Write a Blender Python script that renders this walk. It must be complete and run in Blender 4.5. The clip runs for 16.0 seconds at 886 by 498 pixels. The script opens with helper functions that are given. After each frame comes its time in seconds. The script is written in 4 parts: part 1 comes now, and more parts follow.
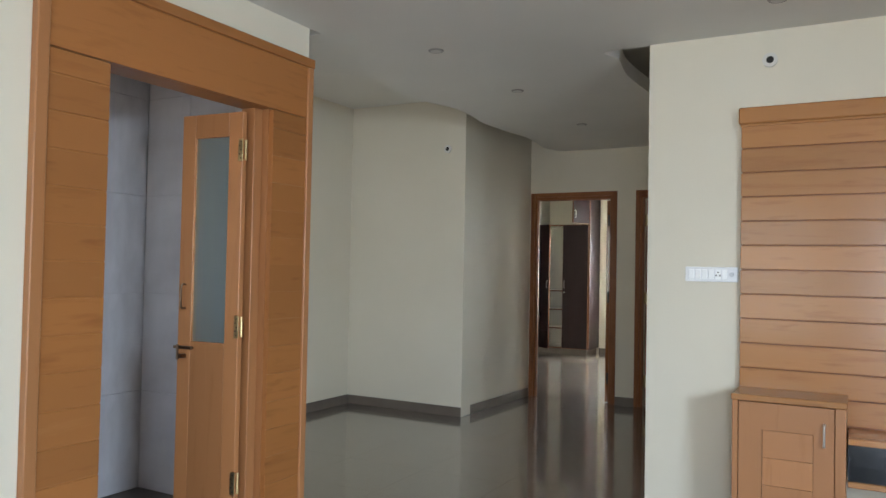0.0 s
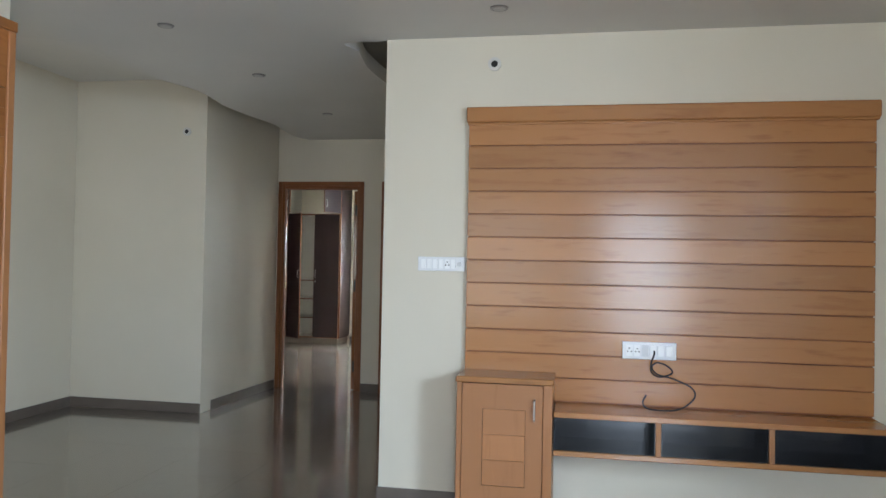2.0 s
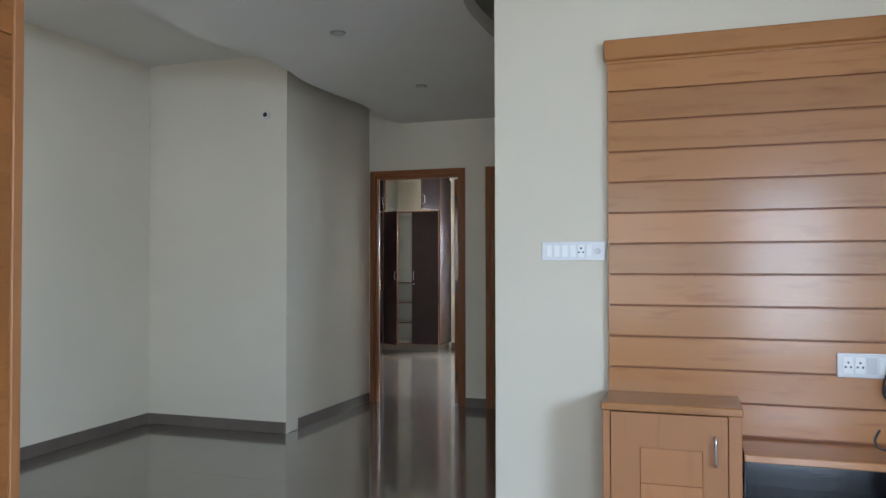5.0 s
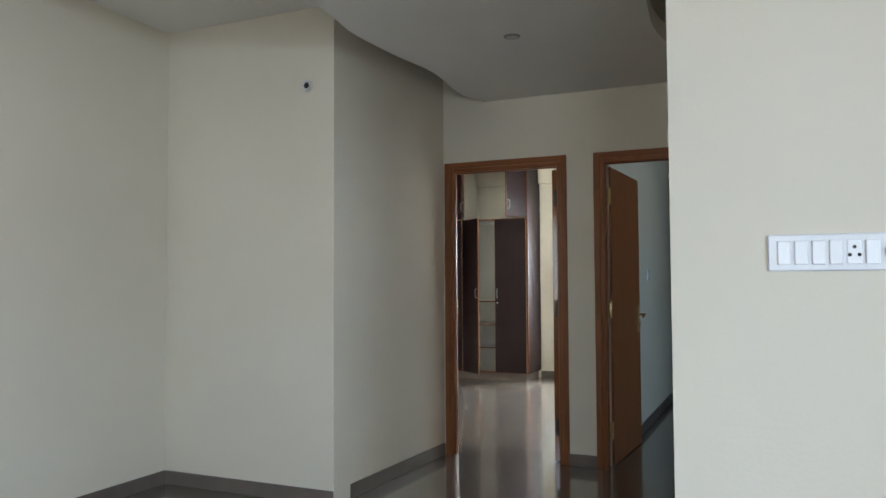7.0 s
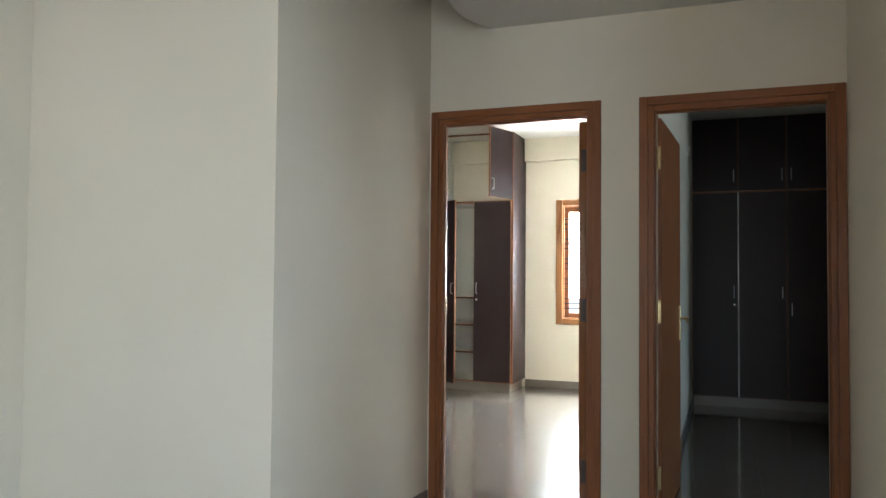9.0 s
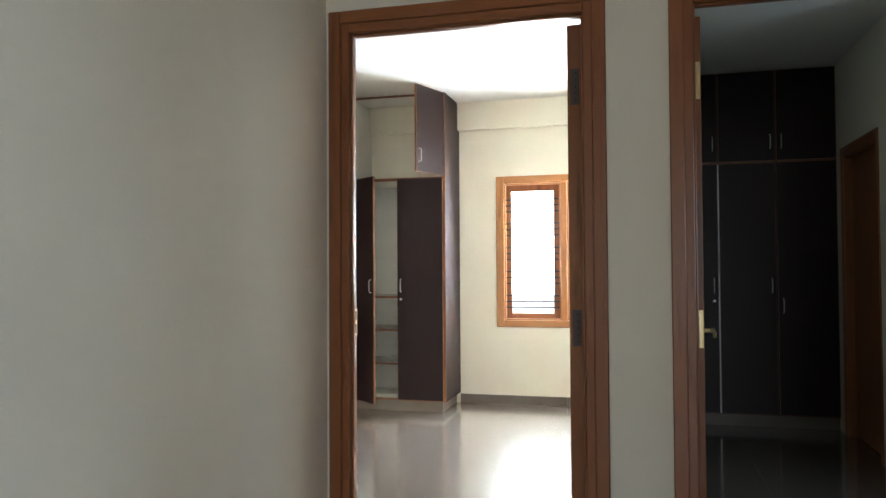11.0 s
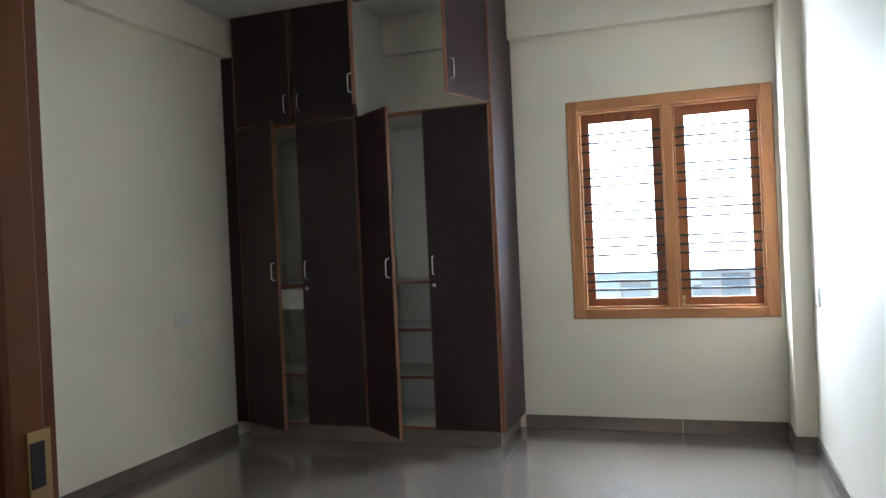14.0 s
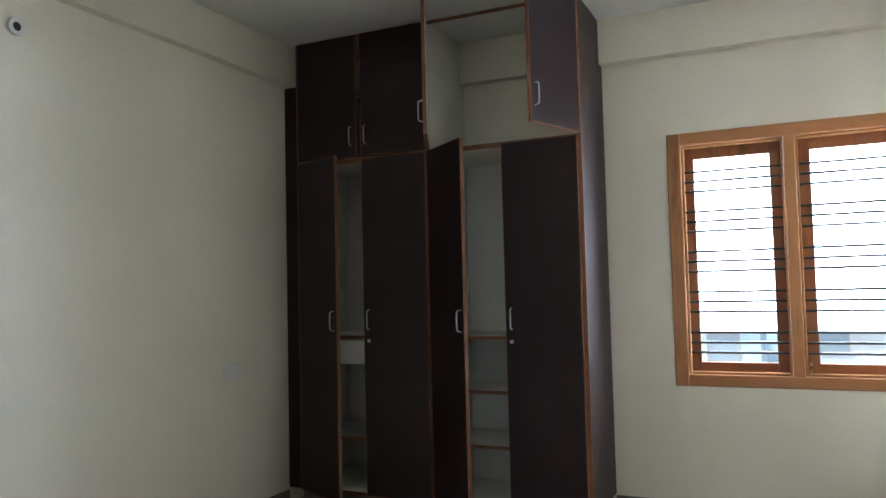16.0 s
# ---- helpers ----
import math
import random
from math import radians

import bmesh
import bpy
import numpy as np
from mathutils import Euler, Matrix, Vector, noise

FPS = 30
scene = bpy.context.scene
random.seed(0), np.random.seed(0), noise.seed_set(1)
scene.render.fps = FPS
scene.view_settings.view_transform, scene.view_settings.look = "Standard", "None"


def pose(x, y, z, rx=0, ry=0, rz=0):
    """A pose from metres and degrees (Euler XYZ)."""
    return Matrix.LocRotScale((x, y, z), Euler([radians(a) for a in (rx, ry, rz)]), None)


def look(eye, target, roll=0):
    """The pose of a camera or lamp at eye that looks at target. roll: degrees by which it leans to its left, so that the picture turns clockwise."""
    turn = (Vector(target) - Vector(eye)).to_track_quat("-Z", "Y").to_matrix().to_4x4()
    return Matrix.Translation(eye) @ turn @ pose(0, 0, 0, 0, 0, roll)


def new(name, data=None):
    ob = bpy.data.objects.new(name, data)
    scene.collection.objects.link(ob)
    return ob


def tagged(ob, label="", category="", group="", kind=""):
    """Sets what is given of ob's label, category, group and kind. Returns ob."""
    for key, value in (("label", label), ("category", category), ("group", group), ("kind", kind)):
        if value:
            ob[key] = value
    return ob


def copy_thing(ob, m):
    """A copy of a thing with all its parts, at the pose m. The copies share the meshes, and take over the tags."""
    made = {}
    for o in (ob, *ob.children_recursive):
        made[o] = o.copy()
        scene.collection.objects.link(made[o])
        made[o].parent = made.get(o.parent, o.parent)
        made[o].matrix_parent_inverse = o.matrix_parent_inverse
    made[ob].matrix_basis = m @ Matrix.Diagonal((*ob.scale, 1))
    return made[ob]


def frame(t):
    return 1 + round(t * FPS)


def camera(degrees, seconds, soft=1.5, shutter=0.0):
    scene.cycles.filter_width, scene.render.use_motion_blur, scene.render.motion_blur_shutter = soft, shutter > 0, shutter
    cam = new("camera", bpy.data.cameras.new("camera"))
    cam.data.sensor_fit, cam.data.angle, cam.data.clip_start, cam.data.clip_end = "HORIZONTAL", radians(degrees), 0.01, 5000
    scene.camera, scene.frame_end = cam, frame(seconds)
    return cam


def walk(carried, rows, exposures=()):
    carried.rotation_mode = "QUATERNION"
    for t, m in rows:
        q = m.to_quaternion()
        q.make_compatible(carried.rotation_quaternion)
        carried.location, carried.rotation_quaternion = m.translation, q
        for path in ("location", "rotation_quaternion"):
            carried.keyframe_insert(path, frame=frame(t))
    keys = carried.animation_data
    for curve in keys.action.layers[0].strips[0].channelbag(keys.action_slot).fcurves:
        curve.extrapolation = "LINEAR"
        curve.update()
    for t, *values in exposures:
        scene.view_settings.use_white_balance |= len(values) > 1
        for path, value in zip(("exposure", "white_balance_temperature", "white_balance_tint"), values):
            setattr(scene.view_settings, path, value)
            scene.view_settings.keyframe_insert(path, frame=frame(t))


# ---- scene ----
cam = camera(60.9, 16.0)
PATH = [
    (0, (0.163, -0.575, 1.367), (-0.799, 1.177, 1.418), 1.1),
    (0.5, (0.185, -0.554, 1.366), (-0.629, 1.273, 1.413), 1.1),
    (1, (0.213, -0.535, 1.376), (-0.448, 1.352, 1.411), 1.1),
    (1.5, (0.243, -0.524, 1.373), (-0.275, 1.407, 1.408), 1.1),
    (2, (0.269, -0.518, 1.374), (-0.098, 1.448, 1.408), 1.1),
    (2.5, (0.275, -0.519, 1.371), (0.047, 1.468, 1.403), 1.3),
    (3, (0.246, -0.497, 1.375), (0.077, 1.496, 1.398), 1.6),
    (3.5, (0.196, -0.362, 1.363), (-0.049, 1.623, 1.369), 1.5),
    (4, (0.169, -0.12, 1.36), (-0.289, 1.826, 1.367), 0.6),
    (4.5, (0.075, 0.124, 1.332), (-0.478, 2.046, 1.349), 0.1),
    (5, (-0.051, 0.44, 1.304), (-0.671, 2.341, 1.346), -0.1),
    (7.5, (-0.839, 2.157, 1.306), (-1.664, 3.977, 1.392), -0.3),
    (8, (-1.057, 2.452, 1.314), (-1.812, 4.301, 1.409), -0.3),
    (8.5, (-1.196, 2.803, 1.291), (-1.923, 4.664, 1.385), -0.3),
    (9, (-1.392, 3.148, 1.277), (-2.098, 5.018, 1.348), 0.5),
    (9.5, (-1.559, 3.498, 1.287), (-2.176, 5.4, 1.331), 0.4),
    (12, (-2.096, 5.429, 1.304), (-2.597, 7.365, 1.351), -0.4),
    (12.5, (-2.187, 5.799, 1.3), (-2.712, 7.729, 1.325), -0.8),
    (13, (-2.233, 6.139, 1.316), (-2.834, 8.047, 1.31), -1.7),
    (13.5, (-2.341, 6.45, 1.266), (-2.965, 8.35, 1.263), -1.8),
    (14, (-2.428, 6.731, 1.277), (-3.076, 8.623, 1.261), -2.6),
    (14.5, (-2.464, 6.934, 1.257), (-3.285, 8.757, 1.231), -2.6),
    (15, (-2.551, 7.12, 1.274), (-3.356, 8.95, 1.227), -2.2),
    (15.5, (-2.633, 7.22, 1.268), (-3.434, 9.052, 1.245), -1.9),
    (16, (-2.63, 7.27, 1.309), (-3.462, 9.086, 1.416), -1.4),
]
EXPOSURES = [(0.0, 1.95, 6800, 10), (1.0, 1.95, 6750, 10), (2.5, 1.96, 6350, 10), (3.5, 1.86, 6200, 10), (5.0, 1.9, 6150, 10), (7.5, 2.22, 6450, 10), (8.5, 2.52, 6550, 10), (9.5, 2.55, 6500, 10), (12.0, 2.1, 6500, 10), (12.5, 1.85, 6350, 10), (13.0, 1.57, 6050, 10), (13.5, 1.35, 5850, 10), (14.0, 1.12, 5850, 10), (14.5, 0.95, 5900, 10), (15.0, 0.93, 5850, 10), (16.0, 1.05, 5900, 10)]
walk(cam, [(t, look(eye, target, roll)) for t, eye, target, roll in PATH], EXPOSURES)

# ---- world, sun, large lights ----
wd = bpy.data.worlds.new("sky")
scene.world = wd
wd.use_nodes = True
_n = wd.node_tree
_sky = _n.nodes.new("ShaderNodeTexSky")
_sky.sky_type = "NISHITA"
_sky.sun_disc = False
_sky.sun_elevation, _sky.sun_rotation = radians(62), radians(249.4)
_sky.air_density, _sky.dust_density = 1.0, 4.0
_bg = _n.nodes["Background"]
_bg.inputs["Strength"].default_value = 0.15
_n.links.new(_sky.outputs[0], _bg.inputs["Color"])

sun = new("sun", bpy.data.lights.new("sun", "SUN"))
sun.data.energy, sun.data.angle, sun.data.color = 5.0, radians(0.5), (1.0, 0.95, 0.88)
sun.matrix_world = look((-8.0, -3.0, 16.0), (0, 0, 0))


def area_lamp(name, eye, target, w, h, watts, color):
    lamp = new(name, bpy.data.lights.new(name, "AREA"))
    lamp.data.shape, lamp.data.size, lamp.data.size_y = "RECTANGLE", w, h
    lamp.data.energy, lamp.data.color = watts, color
    lamp.matrix_world = look(eye, target)
    return lamp


# daylight standing in or just outside the openings; the fills have added openings
area_lamp("balcony_daylight", (1.05, -2.72, 1.25), (0.5, 0.0, 0.6), 0.85, 1.85, 19, (0.68, 0.82, 1.0))
# added fill to lift the hall; no window is known here
area_lamp("front_hall_fill", (-1.10, -2.72, 1.40), (-1.15, 0.0, 1.35), 1.6, 1.6, 5, (0.74, 0.86, 1.0))
area_lamp("side_window_daylight", (3.0, -0.3, 2.1), (0.6, 1.6, 1.2), 1.4, 1.2, 82, (0.61, 0.79, 1.0))
# added fill that brightens the hall through the side doorway
area_lamp("side_room_fill", (1.66, 4.55, 1.45), (0.0, 4.5, 1.35), 1.0, 1.1, 9, (0.90, 0.94, 1.0))
# added fill for the alcove walls, in an opening made for it
area_lamp("dining_fill", (-4.045, 2.65, 1.5), (-3.75, 5.6, 0.9), 0.4, 1.15, 1.2, (0.82, 0.91, 1.0))
area_lamp("bedroom_daylight", (-2.611, 12.06, 1.58), (-2.28, 9.0, 0.92), 1.2, 1.15, 110, (0.80, 0.90, 1.0))
area_lamp("small_bedroom_daylight", (1.66, 7.9, 1.5), (0.0, 7.9, 1.2), 0.85, 1.1, 4.5, (0.50, 0.74, 1.0))
area_lamp("utility_daylight", (-3.05, 0.26, 1.6), (-3.05, 2.0, 1.4), 0.7, 0.9, 0.4, (0.76, 0.83, 1.0))


# ---- materials ----
def material(name, base, rough=0.5, metal=0.0):
    m = bpy.data.materials.new(name)
    m.use_nodes = True
    b = m.node_tree.nodes["Principled BSDF"]
    b.inputs["Base Color"].default_value = (*base, 1)
    b.inputs["Roughness"].default_value = rough
    b.inputs["Metallic"].default_value = metal
    return m, m.node_tree, b


def noise_node(nt, scale, detail=4, stretch=(1, 1, 1), coords="Object"):
    tc = nt.nodes.new("ShaderNodeTexCoord")
    mp = nt.nodes.new("ShaderNodeMapping")
    mp.inputs["Scale"].default_value = stretch
    nz = nt.nodes.new("ShaderNodeTexNoise")
    nz.inputs["Scale"].default_value, nz.inputs["Detail"].default_value = scale, detail
    nt.links.new(tc.outputs[coords], mp.inputs["Vector"])
    nt.links.new(mp.outputs[0], nz.inputs["Vector"])
    return nz


def ramp(nt, src, stops):
    r = nt.nodes.new("ShaderNodeValToRGB")
    el = r.color_ramp.elements
    while len(el) < len(stops):
        el.new(0.5)
    for e, (p, c) in zip(el, stops):
        e.position, e.color = p, (*c, 1)
    nt.links.new(src, r.inputs[0])
    return r


def bump(nt, b, src, strength, distance):
    n = nt.nodes.new("ShaderNodeBump")
    n.inputs["Strength"].default_value, n.inputs["Distance"].default_value = strength, distance
    nt.links.new(src, n.inputs["Height"])
    nt.links.new(n.outputs[0], b.inputs["Normal"])


def rough_from(nt, b, src, lo, hi):
    mr = nt.nodes.new("ShaderNodeMapRange")
    mr.inputs["To Min"].default_value, mr.inputs["To Max"].default_value = lo, hi
    nt.links.new(src, mr.inputs["Value"])
    nt.links.new(mr.outputs[0], b.inputs["Roughness"])


def paint(name, a, c, rough=0.6):
    m, nt, b = material(name, a, rough)
    big = noise_node(nt, 1.3, 5)
    r = ramp(nt, big.outputs[0], [(0.3, a), (0.7, c)])
    nt.links.new(r.outputs[0], b.inputs["Base Color"])
    fine = noise_node(nt, 90, 3)
    bump(nt, b, fine.outputs[0], 0.12, 0.004)
    return m


def timber(name, dark, mid, light, axis="x", rough=(0.28, 0.42), scale=1.0, coat=0.0, knots=True, fine=0.16):
    """Varnished wood with its grain along one axis; each piece differs by Object Info's Random."""
    m, nt, b = material(name, mid, 0.35)
    st = {"x": (0.9, 9, 9), "y": (9, 0.9, 9), "z": (9, 9, 0.9)}[axis]
    tc = nt.nodes.new("ShaderNodeTexCoord")
    info = nt.nodes.new("ShaderNodeObjectInfo")
    add = nt.nodes.new("ShaderNodeVectorMath")
    mul = nt.nodes.new("ShaderNodeMath")
    mul.operation, mul.inputs[1].default_value = "MULTIPLY", 37.0
    nt.links.new(info.outputs["Random"], mul.inputs[0])
    nt.links.new(tc.outputs["Object"], add.inputs[0])
    nt.links.new(mul.outputs[0], add.inputs[1])
    mp = nt.nodes.new("ShaderNodeMapping")
    mp.inputs["Scale"].default_value = [s * scale for s in st]
    nt.links.new(add.outputs[0], mp.inputs["Vector"])
    g = nt.nodes.new("ShaderNodeTexNoise")
    g.inputs["Scale"].default_value, g.inputs["Detail"].default_value, g.inputs["Distortion"].default_value = 2.2, 6, 0.6
    nt.links.new(mp.outputs[0], g.inputs["Vector"])
    mp2 = nt.nodes.new("ShaderNodeMapping")
    mp2.inputs["Scale"].default_value = [s * scale * 6 for s in st]
    nt.links.new(add.outputs[0], mp2.inputs["Vector"])
    f = nt.nodes.new("ShaderNodeTexNoise")
    f.inputs["Scale"].default_value, f.inputs["Detail"].default_value = 4, 3
    nt.links.new(mp2.outputs[0], f.inputs["Vector"])
    mix = nt.nodes.new("ShaderNodeMix")
    mix.inputs["Factor"].default_value = fine
    nt.links.new(g.outputs[0], mix.inputs[2])
    nt.links.new(f.outputs[0], mix.inputs[3])
    r = ramp(nt, mix.outputs[0], [(0.28, dark), (0.45, mid), (0.62, mid), (0.78, light)])
    col = r.outputs[0]
    if knots:
        mp3 = nt.nodes.new("ShaderNodeMapping")
        mp3.inputs["Scale"].default_value = [2.6 if s < 5 else 16 for s in st]
        nt.links.new(add.outputs[0], mp3.inputs["Vector"])
        v = nt.nodes.new("ShaderNodeTexNoise")
        v.inputs["Scale"].default_value, v.inputs["Detail"].default_value = 1.6, 2
        nt.links.new(mp3.outputs[0], v.inputs["Vector"])
        k = ramp(nt, v.outputs[0], [(0.62, (1, 1, 1)), (0.76, (0.55, 0.45, 0.38))])
        mm = nt.nodes.new("ShaderNodeMix")
        mm.data_type, mm.blend_type = "RGBA", "MULTIPLY"
        mm.inputs["Factor"].default_value = 0.45
        nt.links.new(col, mm.inputs[6])
        nt.links.new(k.outputs[0], mm.inputs[7])
        col = mm.outputs[2]
    hs = nt.nodes.new("ShaderNodeHueSaturation")
    mr = nt.nodes.new("ShaderNodeMapRange")
    mr.inputs["To Min"].default_value, mr.inputs["To Max"].default_value = 0.86, 1.08
    nt.links.new(info.outputs["Random"], mr.inputs["Value"])
    nt.links.new(mr.outputs[0], hs.inputs["Value"])
    nt.links.new(col, hs.inputs["Color"])
    nt.links.new(hs.outputs[0], b.inputs["Base Color"])
    rough_from(nt, b, mix.outputs[0], rough[0], rough[1])
    bump(nt, b, mix.outputs[0], 0.08, 0.002)
    b.inputs["Coat Weight"].default_value = coat
    b.inputs["Coat Roughness"].default_value = 0.12
    return m


def tiles(name, a, c, rough, ior):
    """Polished vitrified floor tiles with hairline joints."""
    m, nt, b = material(name, a, rough)
    big = noise_node(nt, 0.9, 6)
    veins = noise_node(nt, 5.0, 8, (1, 2.2, 1))
    mix = nt.nodes.new("ShaderNodeMix")
    mix.inputs["Factor"].default_value = 0.5
    nt.links.new(big.outputs[0], mix.inputs[2])
    nt.links.new(veins.outputs[0], mix.inputs[3])
    r = ramp(nt, mix.outputs[0], [(0.35, a), (0.65, c)])
    nt.links.new(r.outputs[0], b.inputs["Base Color"])
    rough_from(nt, b, big.outputs[0], rough * 0.9, rough * 1.15)
    b.inputs["IOR"].default_value = ior
    return m


WALL = paint("cream_wall_paint", (0.68, 0.622, 0.508), (0.71, 0.652, 0.538))
CEIL = paint("ceiling_paint", (0.64, 0.62, 0.58), (0.68, 0.66, 0.62), 0.7)
FLOOR = tiles("polished_tile", (0.105, 0.085, 0.068), (0.130, 0.107, 0.088), 0.24, 1.45)
# lighter bedroom copy: window light reflected by the floor partly put into its colour
BED_FLOOR = tiles("polished_tile_lightened", (0.160, 0.132, 0.110), (0.19, 0.158, 0.133), 0.24, 1.45)
for _m, _gloss, _ior in ((FLOOR, 0.09, 1.68), (BED_FLOOR, 0.15, 1.6)):
    _b = _m.node_tree.nodes["Principled BSDF"]
    _b.inputs["Coat Weight"].default_value, _b.inputs["Coat Roughness"].default_value, _b.inputs["Coat IOR"].default_value = 1.0, _gloss, _ior
GROUT = material("grout", (0.09, 0.074, 0.06), 0.35)[0]
SKIRT = tiles("skirting_stone", (0.125, 0.099, 0.081), (0.168, 0.136, 0.112), 0.3, 1.45)
UTILITY_TILE = tiles("glazed_wall_tile", (0.48, 0.46, 0.48), (0.62, 0.60, 0.62), 0.05, 1.55)
TEAK_X = timber("teak_along_x", (0.33, 0.132, 0.041), (0.415, 0.18, 0.06), (0.475, 0.222, 0.08), "x", (0.20, 0.30), coat=0.3)
TEAK_Y = timber("teak_along_y", (0.285, 0.105, 0.029), (0.355, 0.137, 0.040), (0.405, 0.167, 0.056), "y", (0.3, 0.42))
TEAK_Z = timber("teak_along_z", (0.35, 0.14, 0.05), (0.41, 0.175, 0.068), (0.46, 0.205, 0.085), "z", (0.3, 0.42), knots=False)
DOOR_WOOD_Z = timber("door_frame_wood_upright", (0.145, 0.049, 0.018), (0.255, 0.093, 0.035), (0.325, 0.132, 0.054), "z", (0.25, 0.36))
DOOR_WOOD_X = timber("door_frame_wood_across", (0.145, 0.049, 0.018), (0.255, 0.093, 0.035), (0.325, 0.132, 0.054), "x", (0.25, 0.36))
DOOR_WOOD_Y = timber("door_frame_wood_deep", (0.145, 0.049, 0.018), (0.255, 0.093, 0.035), (0.325, 0.132, 0.054), "y", (0.25, 0.36))
LEAF_WOOD = timber("polished_door_veneer", (0.12, 0.04, 0.014), (0.21, 0.078, 0.03), (0.27, 0.11, 0.045), "z", (0.1, 0.18), coat=0.6)
WINDOW_WOOD_Z = timber("window_wood_upright", (0.26, 0.095, 0.03), (0.40, 0.17, 0.06), (0.48, 0.23, 0.09), "z", (0.25, 0.36))
WINDOW_WOOD_X = timber("window_wood_across", (0.26, 0.095, 0.03), (0.40, 0.17, 0.06), (0.48, 0.23, 0.09), "x", (0.25, 0.36))
LAMINATE = timber("dark_laminate", (0.0125, 0.0045, 0.0055), (0.0175, 0.0064, 0.0076), (0.0235, 0.0092, 0.0105), "z", (0.36, 0.46), knots=False)
for _m in (DOOR_WOOD_Z, DOOR_WOOD_X, DOOR_WOOD_Y):
    _m.node_tree.nodes["Principled BSDF"].inputs["Specular IOR Level"].default_value = 0.32
LAMINATE.node_tree.nodes["Principled BSDF"].inputs["Specular IOR Level"].default_value = 0.28
EDGE = timber("edge_band", (0.13, 0.045, 0.017), (0.19, 0.07, 0.026), (0.24, 0.095, 0.038), "z", (0.35, 0.45), knots=False)
CARCASS = paint("pale_carcass_laminate", (0.69, 0.67, 0.59), (0.73, 0.71, 0.63), 0.45)
BLACK = paint("black_laminate", (0.008, 0.008, 0.011), (0.012, 0.012, 0.016), 0.18)
PLASTIC = paint("white_switch_plastic", (0.86, 0.87, 0.88), (0.89, 0.90, 0.91), 0.2)
PLATE = paint("pale_cover_plate", (0.74, 0.75, 0.77), (0.78, 0.79, 0.81), 0.15)
GREY_PLASTIC = paint("grey_switch_plastic", (0.55, 0.56, 0.58), (0.6, 0.61, 0.63), 0.3)
DARK = material("dark_recess", (0.02, 0.018, 0.016), 0.8)[0]
CABLE = material("black_cable_rubber", (0.018, 0.014, 0.013), 0.45)[0]
STEEL = material("brushed_steel", (0.62, 0.61, 0.59), 0.28, 1.0)[0]
BRASS = material("worn_brass", (0.55, 0.42, 0.22), 0.3, 1.0)[0]
BRONZE = material("antique_bronze", (0.20, 0.13, 0.09), 0.3, 1.0)[0]
HINGE = material("tarnished_hinge_steel", (0.055, 0.032, 0.022), 0.6, 0.0)[0]
IRON = material("black_painted_iron", (0.02, 0.02, 0.022), 0.45)[0]
SPOT_RIM = material("grey_metal_rim", (0.30, 0.29, 0.28), 0.4, 0.7)[0]
LENS = material("frosted_lamp_cover", (0.45, 0.44, 0.42), 0.3)[0]


def glass(name, rough, tint):
    m, nt, b = material(name, tint, rough)
    b.inputs["Transmission Weight"].default_value = 1.0
    b.inputs["IOR"].default_value = 1.45
    return m


FROSTED = glass("frosted_glass", 0.45, (0.62, 0.74, 0.72))
CLEAR = glass("clear_window_glass", 0.0, (0.97, 0.99, 0.99))


# ---- building helpers ----
def bx(bm, x0, x1, y0, y1, z0, z1, bevel=0.0, m=None):
    r = bmesh.ops.create_cube(bm, size=1, matrix=Matrix.Translation(((x0 + x1) / 2, (y0 + y1) / 2, (z0 + z1) / 2)) @ Matrix.Diagonal((abs(x1 - x0), abs(y1 - y0), abs(z1 - z0), 1)))
    vs = r["verts"]
    if bevel:
        es = list({e for v in vs for e in v.link_edges})
        out = bmesh.ops.bevel(bm, geom=es, offset=bevel, segments=1, affect="EDGES", clamp_overlap=True)
        vs = [v for v in out["verts"]]
    if m is not None:
        bmesh.ops.transform(bm, matrix=m, verts=list({v for v in vs}))
    return bm


def box(*a, bevel=0.0):
    return bx(bmesh.new(), *a, bevel=bevel)


def boxes(rows, bevel=0.0):
    bm = bmesh.new()
    for r in rows:
        bx(bm, *r, bevel=bevel)
    return bm


def cyl(bm, p0, p1, r0, r1=None, seg=16):
    p0, p1 = Vector(p0), Vector(p1)
    d = p1 - p0
    m = Matrix.Translation((p0 + p1) / 2) @ d.to_track_quat("Z", "Y").to_matrix().to_4x4()
    bmesh.ops.create_cone(bm, cap_ends=True, segments=seg, radius1=r0, radius2=r0 if r1 is None else r1, depth=d.length, matrix=m)
    return bm


def tube(points, r, seg=10):
    """A smooth round tube through points."""
    pts = [Vector(p) for p in points]
    dense = []
    for i in range(len(pts) - 1):
        a, b, c, d = pts[max(i - 1, 0)], pts[i], pts[i + 1], pts[min(i + 2, len(pts) - 1)]
        for k in range(8):
            t = k / 8
            dense.append(0.5 * ((2 * b) + (c - a) * t + (2 * a - 5 * b + 4 * c - d) * t * t + (3 * b - a - 3 * c + d) * t ** 3))
    dense.append(pts[-1])
    bm = bmesh.new()
    rings, up = [], Vector((0.3, 0.9, 0.2))
    for i, p in enumerate(dense):
        t = (dense[min(i + 1, len(dense) - 1)] - dense[max(i - 1, 0)]).normalized()
        u = t.cross(up).normalized()
        v = t.cross(u)
        rings.append([bm.verts.new(p + r * (math.cos(2 * math.pi * k / seg) * u + math.sin(2 * math.pi * k / seg) * v)) for k in range(seg)])
    for a, b in zip(rings, rings[1:]):
        for k in range(seg):
            bm.faces.new((a[k], a[(k + 1) % seg], b[(k + 1) % seg], b[k]))
    bm.faces.new(rings[0][::-1])
    bm.faces.new(rings[-1])
    return bm


